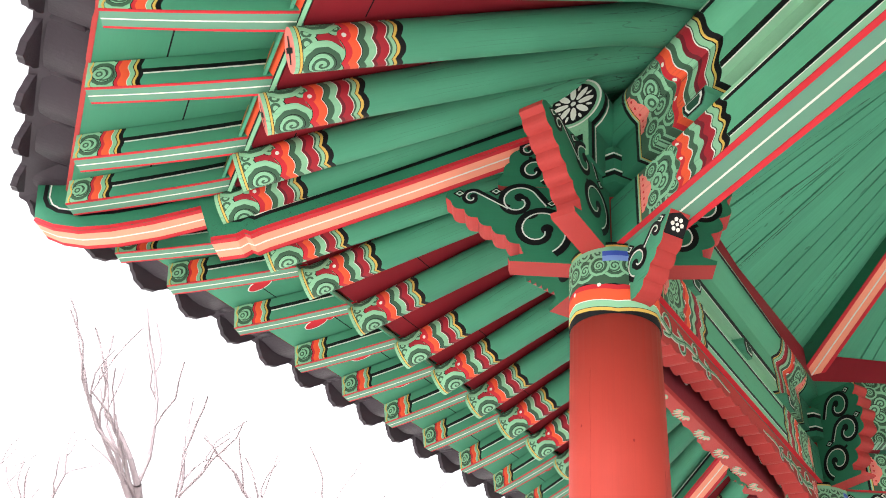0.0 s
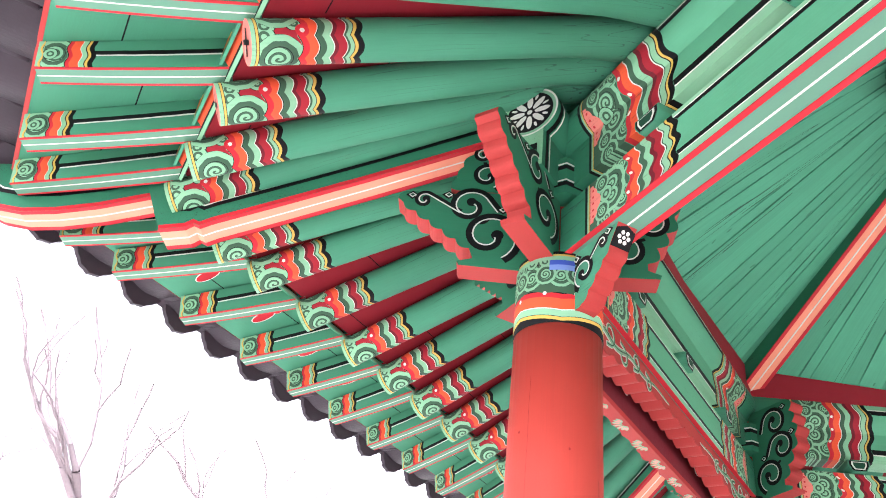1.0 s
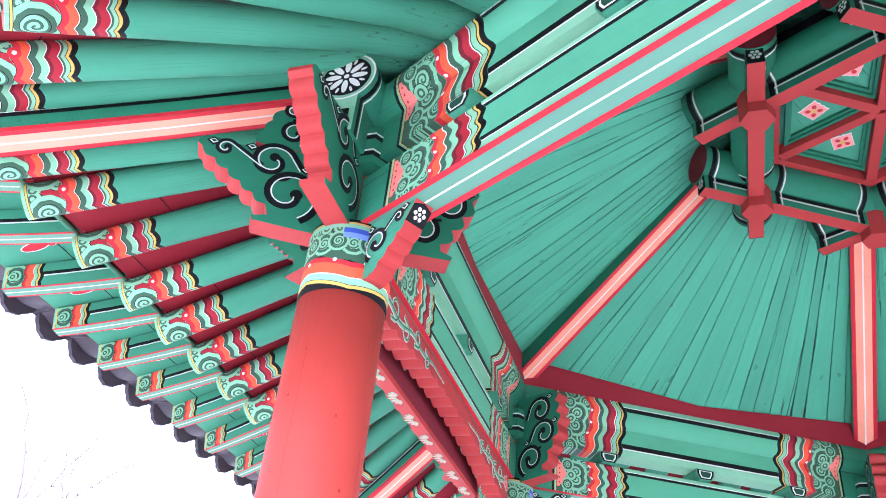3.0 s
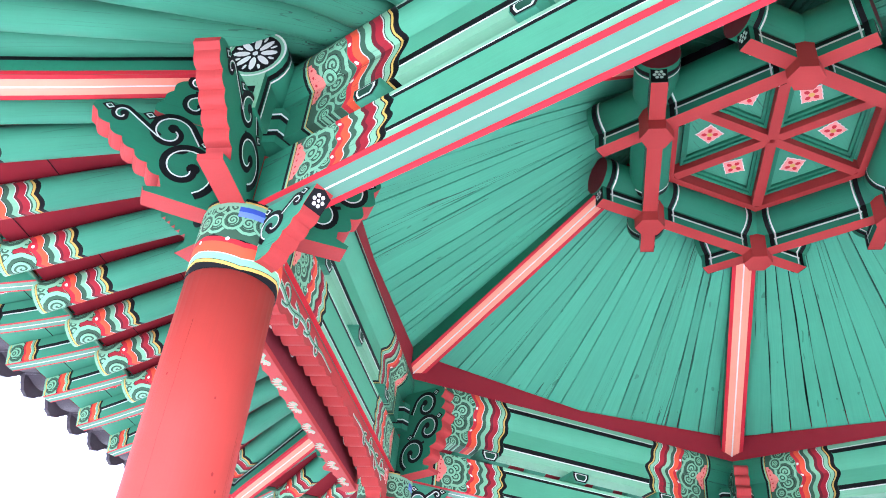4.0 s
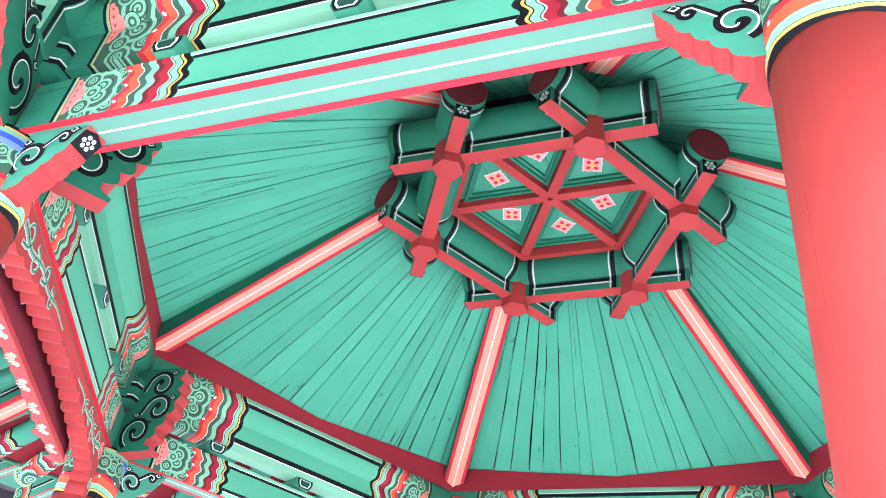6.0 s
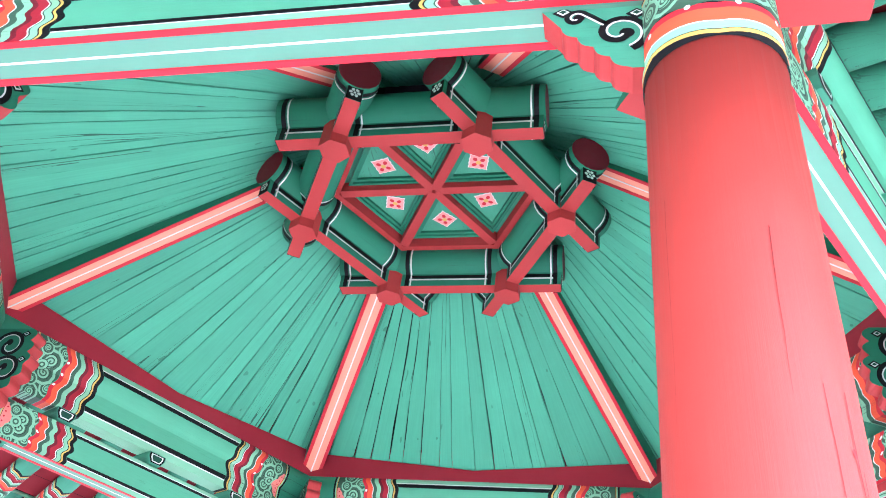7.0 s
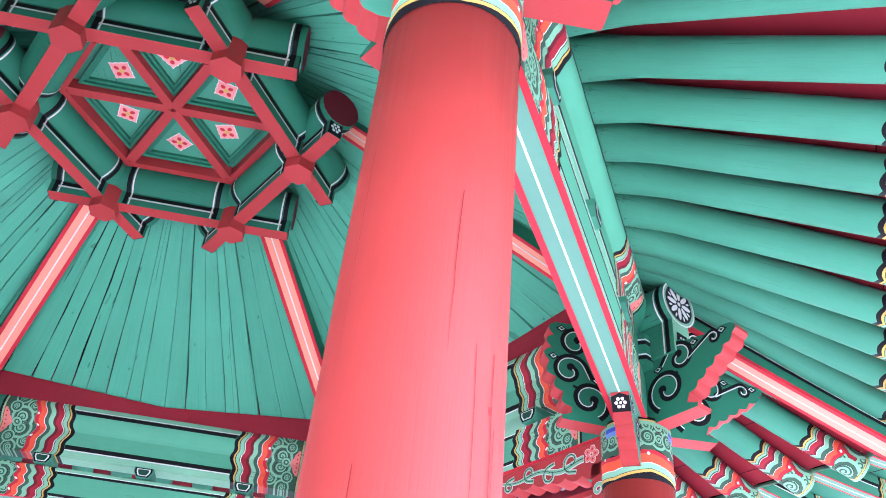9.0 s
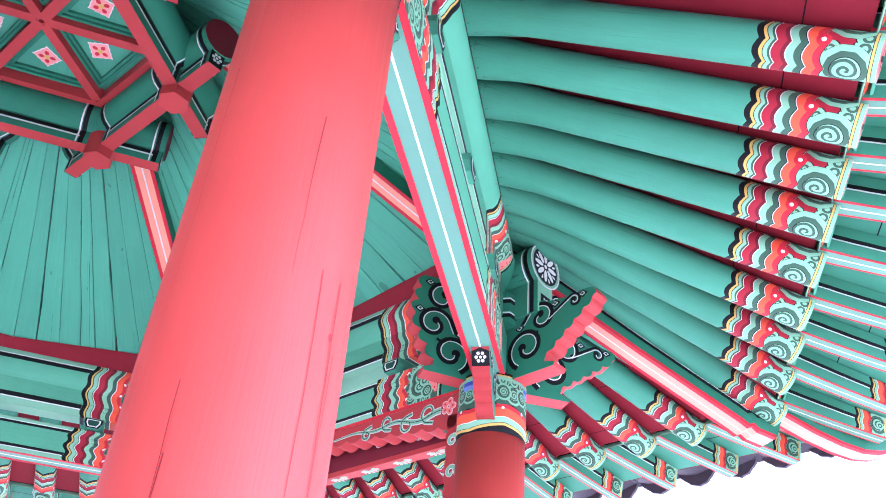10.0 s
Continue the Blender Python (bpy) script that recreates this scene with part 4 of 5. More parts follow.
# ---- boarded inside of the roof ----
def ceiling_boards():
    rnd = random.Random(4)
    bm = bmesh.new()
    uv = bm.loops.layers.uv.new("UVMap")
    for phi in FACES:
        mt = at_face(phi)
        n, steps = 18, 7
        cuts = [i / n + (rnd.uniform(-0.016, 0.016) if 0 < i < n else 0) for i in range(n + 1)]
        sway = [[rnd.uniform(-0.004, 0.004) for k in range(steps + 1)] for i in range(n + 1)]
        gaps = [rnd.choice((0.003, 0.0045, 0.006, 0.0085)) for i in range(n + 1)]
        for i in range(n):
            lo, hi = 2 * cuts[i] - 1, 2 * cuts[i + 1] - 1
            dz, shift = rnd.uniform(0, 0.006), rnd.uniform(0, 40)
            d0, d1, s0, s1, z1 = -0.067, -1.55, 1.11, 0.26, 4.87
            rows = []
            for k in range(steps + 1):
                f = k / steps
                half = s0 + (s1 - s0) * f
                row = []
                for e, c, sg in ((lo, i, 1), (hi, i + 1, -1)):
                    x = e * half + (sway[c][k] + sg * gaps[c] * (0.6 + 0.4 * math.sin(3 * k + c))) * (1 - 0.5 * f)
                    row.append((x, d0 + (d1 - d0) * f, (3.858 + 0.085 * abs(e)) * (1 - f) + z1 * f + dz))
                rows.append([bm.verts.new(mt @ Vector((x, y, z + up))) for up in (0.0, 0.022) for x, y, z in row])
            quads = [(k, q) for k in range(steps) for q in ((0, 1), (1, 3), (3, 2), (2, 0))]
            for k, (p, q) in quads:
                face = bm.faces.new((rows[k][p], rows[k][q], rows[k + 1][q], rows[k + 1][p]))
                across = (0.0, 0.13, 0.02, 0.11)
                for lp, (kk, c) in zip(face.loops, ((k, p), (k, q), (k + 1, q), (k + 1, p))):
                    lp[uv].uv = (1.75 * kk / steps + shift, across[c] * (1 - 0.5 * kk / steps) + shift * 3)
            bm.faces.new([rows[0][j] for j in (0, 2, 3, 1)]), bm.faces.new([rows[-1][j] for j in (0, 1, 3, 2)])
        # added black sheet: the shade seen through the board gaps, put in as colour
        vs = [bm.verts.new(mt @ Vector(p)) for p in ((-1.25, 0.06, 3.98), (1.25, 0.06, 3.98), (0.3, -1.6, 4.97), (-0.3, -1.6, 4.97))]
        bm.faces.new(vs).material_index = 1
    bmesh.ops.recalc_face_normals(bm, faces=bm.faces[:])
    return tagged(part("ceiling", bm, [M_BOARDS, M_BLACK]), "green boards fanning up to the lantern, gaps backed by an added black sheet", "ceiling", kind="structure")


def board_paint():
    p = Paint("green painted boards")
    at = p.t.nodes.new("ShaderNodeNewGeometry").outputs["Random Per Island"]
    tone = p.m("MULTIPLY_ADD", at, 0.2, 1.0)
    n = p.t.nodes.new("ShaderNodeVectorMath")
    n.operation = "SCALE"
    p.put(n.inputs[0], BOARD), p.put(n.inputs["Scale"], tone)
    u, v = p.uv()

    def grain(su, sv, detail):
        cmb = p.t.nodes.new("ShaderNodeCombineXYZ")
        p.put(cmb.inputs[0], p.m("MULTIPLY", u, su)), p.put(cmb.inputs[1], p.m("MULTIPLY", v, sv))
        nz = p.t.nodes.new("ShaderNodeTexNoise")
        nz.inputs["Scale"].default_value, nz.inputs["Detail"].default_value = 1.0, detail
        p.put(nz.inputs["Vector"], cmb.outputs[0])
        return nz.outputs[0]

    fibre = grain(3.0, 90.0, 4.0)
    lines = grain(0.38, 26.0, 1.0)
    split = p.m("LESS_THAN", p.m("ABSOLUTE", p.m("SUBTRACT", lines, 0.5)), 0.0055)
    split = p.m("MULTIPLY", split, p.m("GREATER_THAN", grain(0.55, 9.0, 0.0), 0.63))
    knots = p.m("GREATER_THAN", grain(9.0, 16.0, 1.0), 0.735)
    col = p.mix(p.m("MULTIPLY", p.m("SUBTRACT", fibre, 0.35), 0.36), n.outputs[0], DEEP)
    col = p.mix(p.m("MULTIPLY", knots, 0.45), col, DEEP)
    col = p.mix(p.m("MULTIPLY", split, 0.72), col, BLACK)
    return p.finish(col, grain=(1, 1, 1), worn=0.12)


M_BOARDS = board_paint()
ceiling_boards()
for phi in FACES:
    bm = bmesh.new()
    prism(bm, [(-1.15, 3.78), (1.15, 3.78), (1.15, 3.955), (0.0, 3.862), (-1.15, 3.955)], -0.088, -0.066, lambda p, q, w: (p, w, q))
    tagged(part("fascia_board", bm, M_SOFFIT, m=at_face(phi)), "dark red board between purlin and ceiling boards", "board", "fascia boards", "structure")


# ---- inner hip rafters ----
def inner_hip():
    bm = bmesh.new()
    uv = bm.loops.layers.uv.new("UVMap")
    a, b = Vector((0, 2.24, 3.795)), Vector((0, 0.74, 4.70))
    w, h = 0.066, 0.13
    up = Vector((0, 0.517, 0.856))
    vs = [bm.verts.new(p) for p in (a + Vector((-w, 0, 0)), a + Vector((w, 0, 0)), b + Vector((w, 0, 0)), b + Vector((-w, 0, 0)))]
    vs += [bm.verts.new(v.co + up * h) for v in vs]
    for k, q in enumerate(((3, 2, 1, 0), (4, 5, 6, 7), (0, 1, 5, 4), (1, 2, 6, 5), (2, 3, 7, 6), (3, 0, 4, 7))):
        f = bm.faces.new([vs[i] for i in q])
        f.material_index = 1 if k == 0 else 0
        for lp in f.loops:
            lp[uv].uv = (0, (lp.vert.co.x + w) / (2 * w))
    bmesh.ops.recalc_face_normals(bm, faces=bm.faces[:])
    root = part("inner_hip_rafter", bm, [M_DARK, M_SALMON])
    along, out = (b - a), Vector((0, -0.517, -0.856))
    for nm, mat, x0, x1, off in (("red_edge", M_SCARLET, -w, -w + 0.022, 0.002), ("red_edge", M_SCARLET, w - 0.022, w, 0.002), ("white_line", M_WHITE, -0.004, 0.004, 0.002)):
        bm = bmesh.new()
        q = [a + Vector((x0, 0, 0)), a + Vector((x1, 0, 0)), b + Vector((x1, 0, 0)), b + Vector((x0, 0, 0))]
        vs = [bm.verts.new(p + out * off) for p in q] + [bm.verts.new(p - out * 0.001) for p in q]
        for f in ((3, 2, 1, 0), (0, 1, 5, 4), (1, 2, 6, 5), (2, 3, 7, 6), (3, 0, 4, 7)):
            bm.faces.new([vs[i] for i in f])
        bmesh.ops.recalc_face_normals(bm, faces=bm.faces[:])
        part(nm, bm, mat, root)
    return tagged(root, "salmon striped inner hip rafter rising to the lantern", "hip rafter", "inner hip rafters")


ih = inner_hip()
for th in COLUMNS:
    place(ih, pose(0, 0, 0, 0, 0, th - 90))


# ---- lantern in the middle of the roof ----
Z_LAN, R_LAN, E_LAN = 4.333, 0.668, 0.293
AP_LAN = R_LAN * math.sqrt(3) / 2


def lantern_beam():
    l = R_LAN / 2 + E_LAN
    bm = bmesh.new()
    box(bm, -l, l, -0.036, 0.036, 0.0, 0.09)
    for f in bm.faces:
        f.material_index = 1 if f.calc_center_median().z < 0.001 else 0
    root = part("lantern_beam", bm, [M_DARKX, M_RED])
    bm = bmesh.new()
    tube(bm, -l - 0.01, l + 0.01, 0.1, 0.1, 20, 4, 0, (1, 1))
    bmesh.ops.rotate(bm, verts=bm.verts, matrix=Matrix.Rotation(math.pi / 2, 3, "Z"))
    bmesh.ops.translate(bm, verts=bm.verts, vec=(0, 0, 0.175))
    part("round_purlin", bm, [M_DARKX, M_MAROON], root, "round green purlin with dark red ends")
    for sd in (-1, 1):
        for nm, mat, z0, z1 in (("black_line", M_BLACK, 0.05, 0.071), ("white_line", M_WHITE, 0.038, 0.047)):
            bm = bmesh.new()
            y = sd * 0.0385
            for x0, x1 in ((-R_LAN / 2 + 0.09, R_LAN / 2 - 0.09), (R_LAN / 2 + 0.06, l - 0.03), (-l + 0.03, -R_LAN / 2 - 0.06)):
                bm.faces.new([bm.verts.new(p) for p in ((x0, y, z0), (x1, y, z0), (x1, y, z1), (x0, y, z1))])
            part(nm, bm, mat, root)
    for e in (-1, 1):
        for xx, wd, mat, nm in ((l - 0.03, 0.023, M_BLACK, "end_band"), (l - 0.053, 0.008, M_WHITE, "end_line"), (R_LAN / 2 - 0.1, 0.023, M_BLACK, "end_band"), (R_LAN / 2 - 0.121, 0.008, M_WHITE, "end_line")):
            bm = bmesh.new()
            half = [(0.039, 0.0), (0.039, 0.078)] + [(0.103 * math.sin(a), 0.175 - 0.103 * math.cos(a)) for a in [0.5 + 1.9 * i / 8 for i in range(9)]]
            for sd in (-1, 1):
                prev = None
                for y, z in half:
                    pair = [bm.verts.new((e * (xx + h * wd / 2), sd * y, z)) for h in (-1, 1)]
                    if prev:
                        bm.faces.new((prev[0], prev[1], pair[1], pair[0]))
                    prev = pair
            part(nm, bm, mat, root)
        bm = bmesh.new()
        bm.faces.new([bm.verts.new((e * (l + 0.002), y, z)) for y, z in ((-0.035, 0.0), (0.035, 0.0), (0.035, 0.09), (-0.035, 0.09))])
        f2 = part("end_square", bm, M_BLACK, root)
        bm = bmesh.new()
        for i in range(6):
            disc(bm, 0.019 * math.cos(i * math.pi / 3), 0.045 + 0.019 * math.sin(i * math.pi / 3), 0.0085, 0.0085, lambda p, q: (e * (l + 0.004), p, q), 0, 8)
        disc(bm, 0, 0.045, 0.007, 0.007, lambda p, q: (e * (l + 0.004), p, q), 0, 8)
        part("petals", bm, M_WHITE, f2)
    return tagged(root, "green lantern beam with a red underside and a round purlin on top", "beam", "lantern beams")


lb = lantern_beam()
for phi in FACES:
    place(lb, pose(0, 0, 0, 0, 0, phi - 90) @ pose(0, AP_LAN, Z_LAN))


def hanging_block():
    bm = bmesh.new()
    pts = [(0.076 * math.cos(math.pi / 3 * i), 0.076 * math.sin(math.pi / 3 * i)) for i in range(6)]
    fs, rim = prism(bm, pts, -0.055, 0.12, lambda p, q, w: (p, q, w))
    return tagged(part("hanging_block", bm, M_RED), "six-sided iron-red block where lantern beams cross", "block", "hanging blocks")


hb = hanging_block()
for th in COLUMNS:
    place(hb, at_column(th, R_LAN, Z_LAN))


def lantern_ceiling():
    z, r = 4.558, 0.56
    bm = bmesh.new()
    pts = [(r * math.cos(math.pi / 3 * i), r * math.sin(math.pi / 3 * i)) for i in range(6)]
    prism(bm, pts, z + 0.05, z + 0.07, lambda p, q, w: (p, q, w))
    root = part("lantern_ceiling", bm, M_GREEN)
    for i in range(6):
        a = math.pi / 3 * i
        turn = Matrix.Rotation(a, 4, "Z")
        bm = bmesh.new()
        box(bm, 0.012, r - 0.05, -0.025, 0.025, z - 0.012 - 0.0015 * (i % 3), z + 0.05)
        bmesh.ops.transform(bm, matrix=turn, verts=bm.verts)
        part("rib", bm, M_RED, root)
        bm = bmesh.new()
        prism(bm, [(0.45, -0.26), (0.49, -0.283), (0.49, 0.283), (0.45, 0.26)], z - 0.014, z + 0.05, lambda p, q, w: (p, q, w))
        bmesh.ops.transform(bm, matrix=Matrix.Rotation(a + math.pi / 6, 4, "Z"), verts=bm.verts)
        part("border", bm, M_RED, root)
        # stepped moulding inside each panel
        bm = bmesh.new()
        tri = [Vector((0.0, 0.0)), Vector((0.45, -0.26)), Vector((0.45, 0.26))]
        cen = sum(tri, Vector((0, 0))) / 3
        for k, zz in ((0.80, z + 0.02), (0.70, z + 0.034)):
            o = [cen + (v - cen) * k for v in tri]
            n = [cen + (v - cen) * (k - 0.1) for v in tri]
            for j in range(3):
                jj = (j + 1) % 3
                q = [o[j], o[jj], n[jj], n[j]]
                vs = [bm.verts.new((v.x, v.y, zz)) for v in q] + [bm.verts.new((v.x, v.y, z + 0.052)) for v in q]
                for f in ((3, 2, 1, 0), (0, 1, 5, 4), (2, 3, 7, 6)):
                    bm.faces.new([vs[h] for h in f])
        bmesh.ops.recalc_face_normals(bm, faces=bm.faces[:])
        bmesh.ops.transform(bm, matrix=Matrix.Rotation(a + math.pi / 6, 4, "Z"), verts=bm.verts)
        part("moulding", bm, M_DARKX, root)
        # painted flower
        tf = Matrix.Rotation(a + math.pi / 6, 4, "Z") @ Matrix.Translation((0.289, 0, 0))
        fl = None
        for nm, mat, zz, shape in (("flower_edge", M_WHITE, 0.046, 0.066), ("flower_field", M_ROSE, 0.044, 0.060)):
            bm = bmesh.new()
            vs = []
            for j in range(40):
                b = 2 * math.pi * j / 40
                rr = shape * (1.05 / (abs(math.cos(b)) + abs(math.sin(b))) + 0.035 * math.cos(12 * b))
                vs.append(bm.verts.new(tf @ Vector((rr * math.cos(b), rr * math.sin(b), z + zz))))
            bm.faces.new(vs)
            ob = part(nm, bm, mat, fl or root)
            fl = fl or ob
        bm = bmesh.new()
        for j in range(4):
            b = math.pi / 2 * j
            disc(bm, 0.027 * math.cos(b), 0.027 * math.sin(b), 0.014, 0.0115, lambda p, q: tf @ Vector((p, q, z + 0.042)), 0, 8, b)
        part("petals", bm, M_SCARLET, fl)
        bm = bmesh.new()
        disc(bm, 0, 0, 0.014, 0.014, lambda p, q: tf @ Vector((p, q, z + 0.041)), 0, 10)
        part("flower_eye", bm, M_YELLOW, fl)
    return tagged(root, "six green ceiling panels with painted flowers between red ribs", "ceiling panel")


lantern_ceiling()


# ---- painted clouds on the eave boarding ----
SLOPE_FLY = (Z_FLY + 0.128 - (Z_FLY_IN + 0.125)) / 0.565


def painted_cloud():
    to = [lambda p, q, k=k: (p, q, -0.002 - 0.0012 * k) for k in range(4)]
    spiral = curl(0.0, -0.05, 0.022, 2.6, 1.1, 1, 0.02, 20)
    bm = bmesh.new()
    disc(bm, -0.004, 0.02, 0.028, 0.068, to[0], 0, 20)
    ribbon(bm, spiral, 0.020, to[0], 0, 0.4)
    root = part("painted_cloud", bm, M_WHITE)
    bm = bmesh.new()
    disc(bm, -0.004, 0.02, 0.023, 0.062, to[1], 0, 20)
    ribbon(bm, spiral, 0.014, to[1], 0, 0.4)
    part("cloud_fill", bm, M_SCARLET, root)
    return tagged(root, "orange cloud curl painted on green eave boards", "painting", "painted clouds")


pc = painted_cloud()
for phi in FACES:
    ends = [fly_end(x, phi) for x in LAID.get(phi, EVEN)]
    for x0, x1 in zip(ends, ends[1:]):
        dd = 1.55
        place(pc, at_eave(phi, (x0 + (0.35 if phi == 270 else 0.6) * (x1 - x0)) * 0.941, dd, Z_FLY_IN + 0.125 + SLOPE_FLY * (dd - 1.2)) @ pose(0, 0, 0, math.degrees(math.atan(SLOPE_FLY))))


# ---- ochre clouds on the bay boards ----
def bay_cloud():
    bm = bmesh.new()
    to = [lambda p, q, k=k: (p, 0.0015 + 0.0012 * k, q) for k in range(3)]
    for x, r in ((-0.03, 0.028), (0.03, 0.028), (0.0, 0.034)):
        disc(bm, x, 0.03 if x else 0.045, r, r, to[0], 0, 16)
    root = part("bay_cloud", bm, M_YELLOW)
    bm = bmesh.new()
    disc(bm, 0.0, 0.04, 0.022, 0.026, to[1], 0, 14)
    part("cloud_fill", bm, M_ORANGE, root)
    bm = bmesh.new()
    ribbon(bm, curl(0.0, 0.04, 0.02, 0.0, 1.2, 1, 0.0, 16), 0.004, to[2])
    part("cloud_line", bm, M_MAROON, root)
    return tagged(root, "ochre and orange cloud painted on a bay board", "painting", "bay paintings")


bc = bay_cloud()
for phi in FACES:
    row = LAID.get(phi, EVEN)
    for x0, x1 in zip(row, row[1:]):
        place(bc, at_eave(phi, (x0 + x1) / 2 + 0.03, 1.274, Z_END + 0.105))


# ---- joints in the eave boarding ----
soffits = sorted((o for o in scene.objects if o.name.startswith("flying_soffit")), key=lambda o: o.name)
rnd = random.Random(9)
for phi, board in zip(FACES, soffits):
    ends = [fly_end(x, phi) for x in LAID.get(phi, EVEN)]
    for x0, x1 in zip(ends, ends[1:]):
        dd = rnd.uniform(1.45, 1.62)
        k = 0.93
        bm = bmesh.new()
        z = Z_FLY_IN + 0.125 + SLOPE_FLY * (dd - 1.2) - 0.0025
        bm.faces.new([bm.verts.new(p) for p in ((x0 * k, dd, z), (x1 * k, dd, z), (x1 * k, dd + 0.005, z - 0.001), (x0 * k, dd + 0.005, z - 0.001))])
        part("board_joint", bm, M_BLACK, board)


# ---- joints in the red boarding ----
reds = sorted((o for o in scene.objects if o.name.startswith("soffit_board")), key=lambda o: o.name)
drop = (Z_END + 0.082 - Z_AT0 - 0.105) / 1.242
for phi, board in zip(FACES, reds):
    ends = LAID.get(phi, EVEN)
    for x0, x1 in zip(ends, ends[1:]):
        dd = rnd.uniform(0.75, 1.15)
        k = 0.9
        z = Z_AT0 + 0.105 + drop * (dd + 0.02) - 0.0025
        bm = bmesh.new()
        bm.faces.new([bm.verts.new(p) for p in ((x0 * k, dd, z), (x1 * k, dd, z), (x1 * k, dd + 0.004, z - 0.001), (x0 * k, dd + 0.004, z - 0.001))])
        part("board_joint", bm, M_BLACK, board)


# ---- scalloped valance boards and name boards on two opposite sides ----
def valance():
    """Local x along the face, z up; hangs under the tie beam and down both columns."""
    root = new("valance")
    bm = bmesh.new()
    l = SIDE / 2 - R_COLUMN

    def hang(x):
        """The board's depth under the beam: deep at the columns, shallow in the middle."""
        return 0.06 + 0.095 * max(0.0, (abs(x) - 0.15) / (l - 0.15)) ** 1.5

    edge = scallops((-l + 0.02, 0.0), (l - 0.02, 0.0), 20, 0.026)
    pts = [(-l, Z_BEAM - 0.001)] + [(p, Z_BEAM - hang(p) + q) for p, q in edge] + [(l, Z_BEAM - 0.001)]
    fs, rim = prism(bm, pts, -0.045, 0.045, lambda p, q, w: (p, w, q))
    part("valance_board", bm, M_RED, root)
    for sg in (-1, 1):
        bm = bmesh.new()
        edge = scallops((l - 0.055, 2.35), (l - 0.06, 3.10), 12, -0.012)
        pts = [(sg * p, q) for p, q in [(l + 0.004, 2.30)] + edge + [(l + 0.004, 3.10)]]
        prism(bm, pts, -0.045, 0.045, lambda p, q, w: (p, w, q))
        part("side_board", bm, M_RED, root)
        for sd in (-1, 1):
            stem = [(0.9 - 0.7 * k / 60, Z_BEAM - 0.02 - 0.42 * hang(0.9 - 0.7 * k / 60) + 0.016 * (1 - k / 75) * math.cos(math.pi * 5 * k / 60)) for k in range(61)]
            for wd, mat, off, nm in ((0.036, M_WHITE, 0.0465, "vine_edge"), (0.027, M_MINT, 0.048, "vine"), (0.005, M_DEEP, 0.0495, "vine_line")):
                bm = bmesh.new()
                ribbon(bm, stem, wd, lambda p, q: (sg * p, sd * off, q), 0, 0.75)
                for k in range(4):
                    up = 1 if k % 2 else -1
                    x = 0.88 - 0.13 * (k + 0.4)
                    ribbon(bm, curl(x, Z_BEAM - 0.02 - 0.42 * hang(x) - 0.018 * up, 0.048 - 0.006 * k, 1.57 * up, 1.05, up, 0.03), wd * (0.6 if wd > 0.01 else 1), lambda p, q: (sg * p, sd * (off + 0.0004), q), 0, 0.4)
                part(nm, bm, mat, root)
            for rr, mat, off in ((0.02, M_WHITE, 0.0475), (0.017, M_PINK, 0.0485), (0.006, M_SCARLET, 0.0495)):
                bm = bmesh.new()
                for i in range(5):
                    disc(bm, 0.945 + 0.024 * math.cos(i * 1.257), 3.145 + 0.024 * math.sin(i * 1.257), rr, rr * 0.85, lambda p, q: (sg * p, sd * off, q), 0, 10, i * 1.257)
                part("flower", bm, mat, root)
            for z in (2.98, 2.84, 2.68, 2.52):
                for wd, mat, off in ((0.024, M_WHITE, 0.0465), (0.017, M_MINT, 0.048)):
                    bm = bmesh.new()
                    ribbon(bm, curl(l - 0.03, z, 0.026, 0.2, 1.0, 1, 0.09), wd, lambda p, q: (sg * p, sd * off, q), 0, 0.4)
                    part("vine", bm, mat, root)
    return tagged(root, "red scalloped valance with mint vines under a beam", "valance", "valances")


def name_board():
    root = new("name_board")
    bm = bmesh.new()
    box(bm, -0.86, 0.86, 0.085, 0.105, 3.06, 3.36)
    part("back_panel", bm, M_MAROON, root)
    bm = bmesh.new()
    pts = [(-0.88, 0.082), (0.88, 0.082)] + scallops((0.88, 0.15), (-0.88, 0.15), 16, -0.012)
    prism(bm, pts, 3.035, 3.06, lambda p, q, w: (p, q, w))
    fr = part("bottom_frame", bm, M_RED, root, "red frame with painted leaves")
    for i in range(8):
        x = -0.75 + 0.214 * i
        for grow, mat, z in ((1.0, M_MINT, 3.0325), (0.55, M_ROSE, 3.0312)):
            bm = bmesh.new()
            for k in range(-3, 4):
                a = 0.42 * k
                reach = 0.036 - 0.003 * abs(k)
                disc(bm, x + reach * 1.5 * math.sin(a), 0.098 + reach * 0.8 * math.cos(a), 0.021 * grow, 0.009 * grow, lambda p, q: (p, q, z - 0.0001 * k), 0, 10, math.pi / 2 - a)
            part("leaf", bm, mat, fr)
    for sg in (-1, 1):
        bm = bmesh.new()
        box(bm, sg * 0.87 - 0.012, sg * 0.87 + 0.012, 0.082, 0.15, 3.062, 3.36)
        part("side_frame", bm, M_RED, root)
    return tagged(root, "dark red name board seen from behind, with painted frame", "name board", "name boards")


vl, nb = valance(), name_board()
used_first = False
for phi in (210, 30):
    m = at_face(phi)
    if used_first:
        copy_thing(vl, m), copy_thing(nb, m)
    else:
        vl.matrix_basis, nb.matrix_basis = m, m
        used_first = True


# ---- bare trees beyond ----
M_BARK = plain("grey-brown bark", rgb(150, 137, 140), rough=0.9, worn=0.4, bump=0.6)


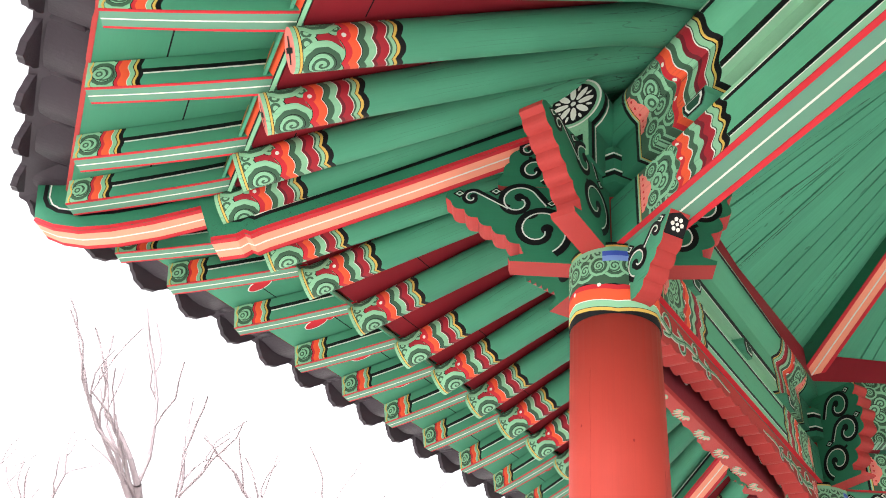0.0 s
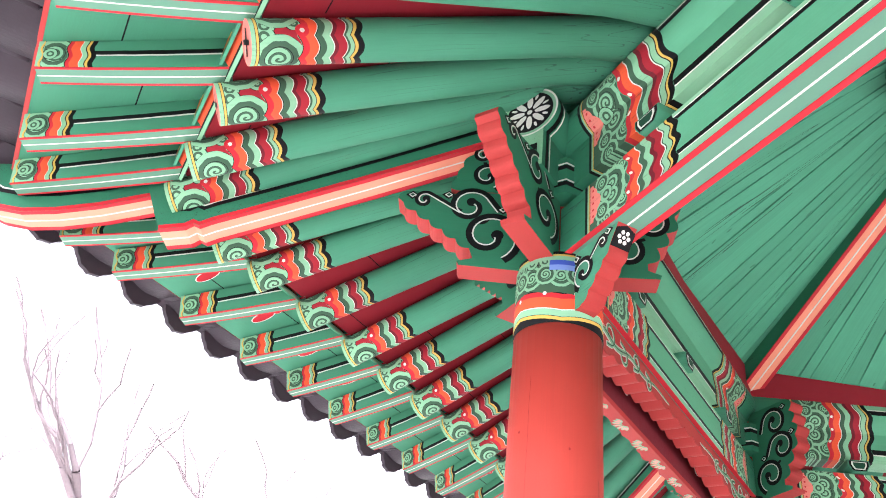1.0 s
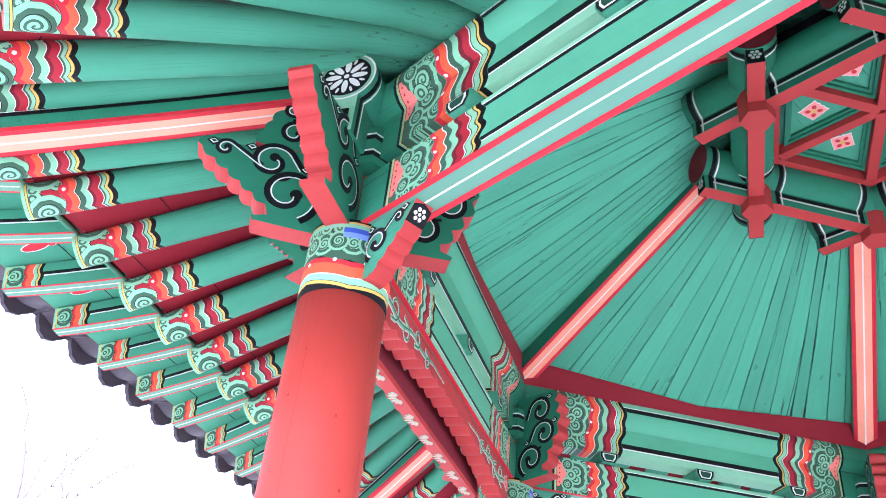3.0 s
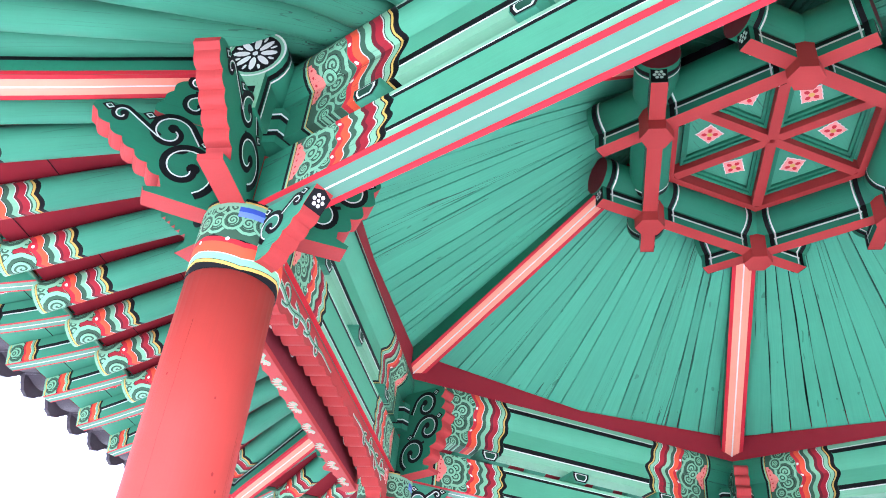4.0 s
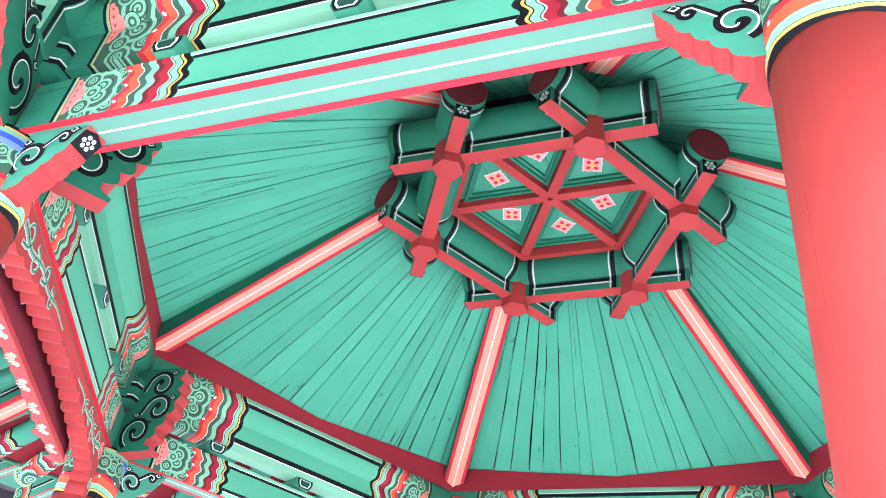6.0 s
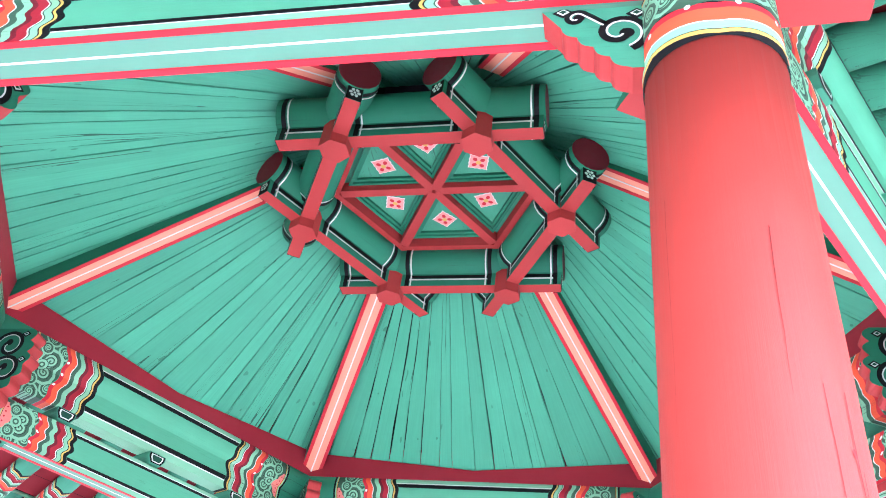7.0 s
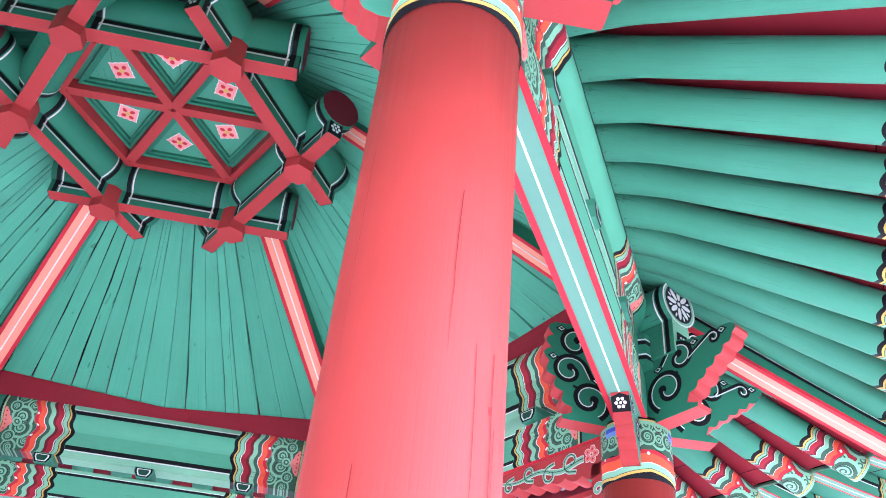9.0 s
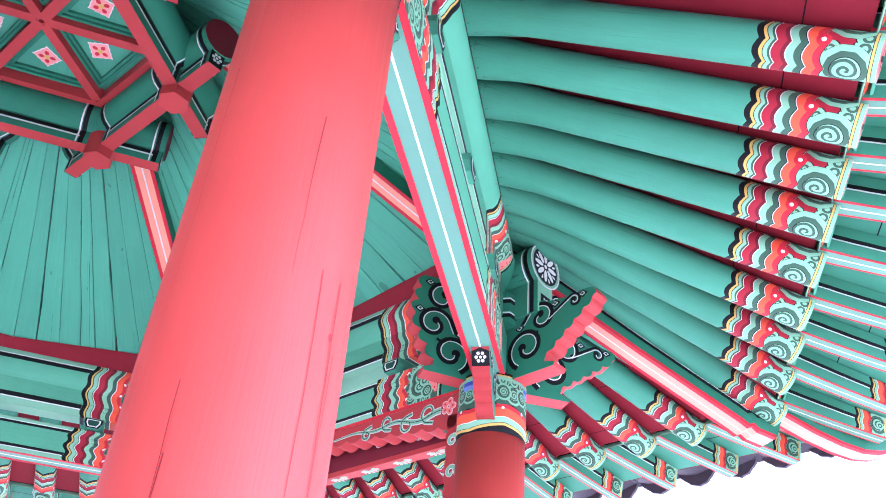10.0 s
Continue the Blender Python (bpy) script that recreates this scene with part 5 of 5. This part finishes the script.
def bare_tree(seed, height):
    rnd = random.Random(seed)
    root = new("bare_tree")
    segs = []

    def grow(a, way, length, r, depth):
        n = 4
        for k in range(n):
            way = (way + Vector((rnd.uniform(-1, 1), rnd.uniform(-1, 1), rnd.uniform(-0.3, 0.6))) * (0.2 if depth == 3 else 0.45)).normalized()
            b = a + way * length / n
            r2 = r * 0.9
            segs.append((a, b, r, r2, depth))
            a, r = b, r2
            if depth and k >= 1 and rnd.random() < 0.75:
                side = (way + Vector((rnd.uniform(-1, 1), rnd.uniform(-1, 1), rnd.uniform(0.0, 0.5))) * 0.85).normalized()
                grow(a, side, length * rnd.uniform(0.5, 0.72), r * 0.58, depth - 1)
        if depth:
            grow(a, way, length * 0.6, r * 0.75, depth - 1)

    grow(Vector((0, 0, -0.2)), Vector((rnd.uniform(-0.1, 0.1), rnd.uniform(-0.1, 0.1), 1)), height * 0.45, height * 0.015, 3)
    for name, test in (("trunk", lambda d: d == 3), ("branch_crown", lambda d: d < 3)):
        bm = bmesh.new()
        for a, b, r0, r1, d in segs:
            if not test(d):
                continue
            w = (b - a).normalized()
            x = w.orthogonal().normalized()
            y = w.cross(x)
            sides = 7 if d > 1 else 4
            r0m, r1m = max(r0 * 1.4, 0.012), max(r1 * 1.4, 0.010)
            lo = [bm.verts.new(a + (x * math.cos(t) + y * math.sin(t)) * r0m) for t in [2 * math.pi * i / sides for i in range(sides)]]
            hi = [bm.verts.new(b + (x * math.cos(t) + y * math.sin(t)) * r1m) for t in [2 * math.pi * i / sides for i in range(sides)]]
            for i in range(sides):
                bm.faces.new((lo[i], lo[(i + 1) % sides], hi[(i + 1) % sides], hi[i])).smooth = True
        part(name, bm, M_BARK, root)
    return tagged(root, "bare leafless tree with thin grey-brown branches", "tree", "bare trees")


for seed, az, dist, h in ((3, 172.8, 15.0, 9.0), (8, 175.7, 15.5, 8.8), (5, 181.8, 19.0, 9.6), (11, 163.0, 24.0, 8.5), (17, 197.0, 22.0, 8.5), (21, 60.0, 26.0, 8.0), (27, 330.0, 24.0, 7.0)):
    a = radians(az)
    bare_tree(seed, h).matrix_basis = pose(0.85 + dist * math.cos(a), -3.4 + dist * math.sin(a), 0, 0, 0, seed * 40)
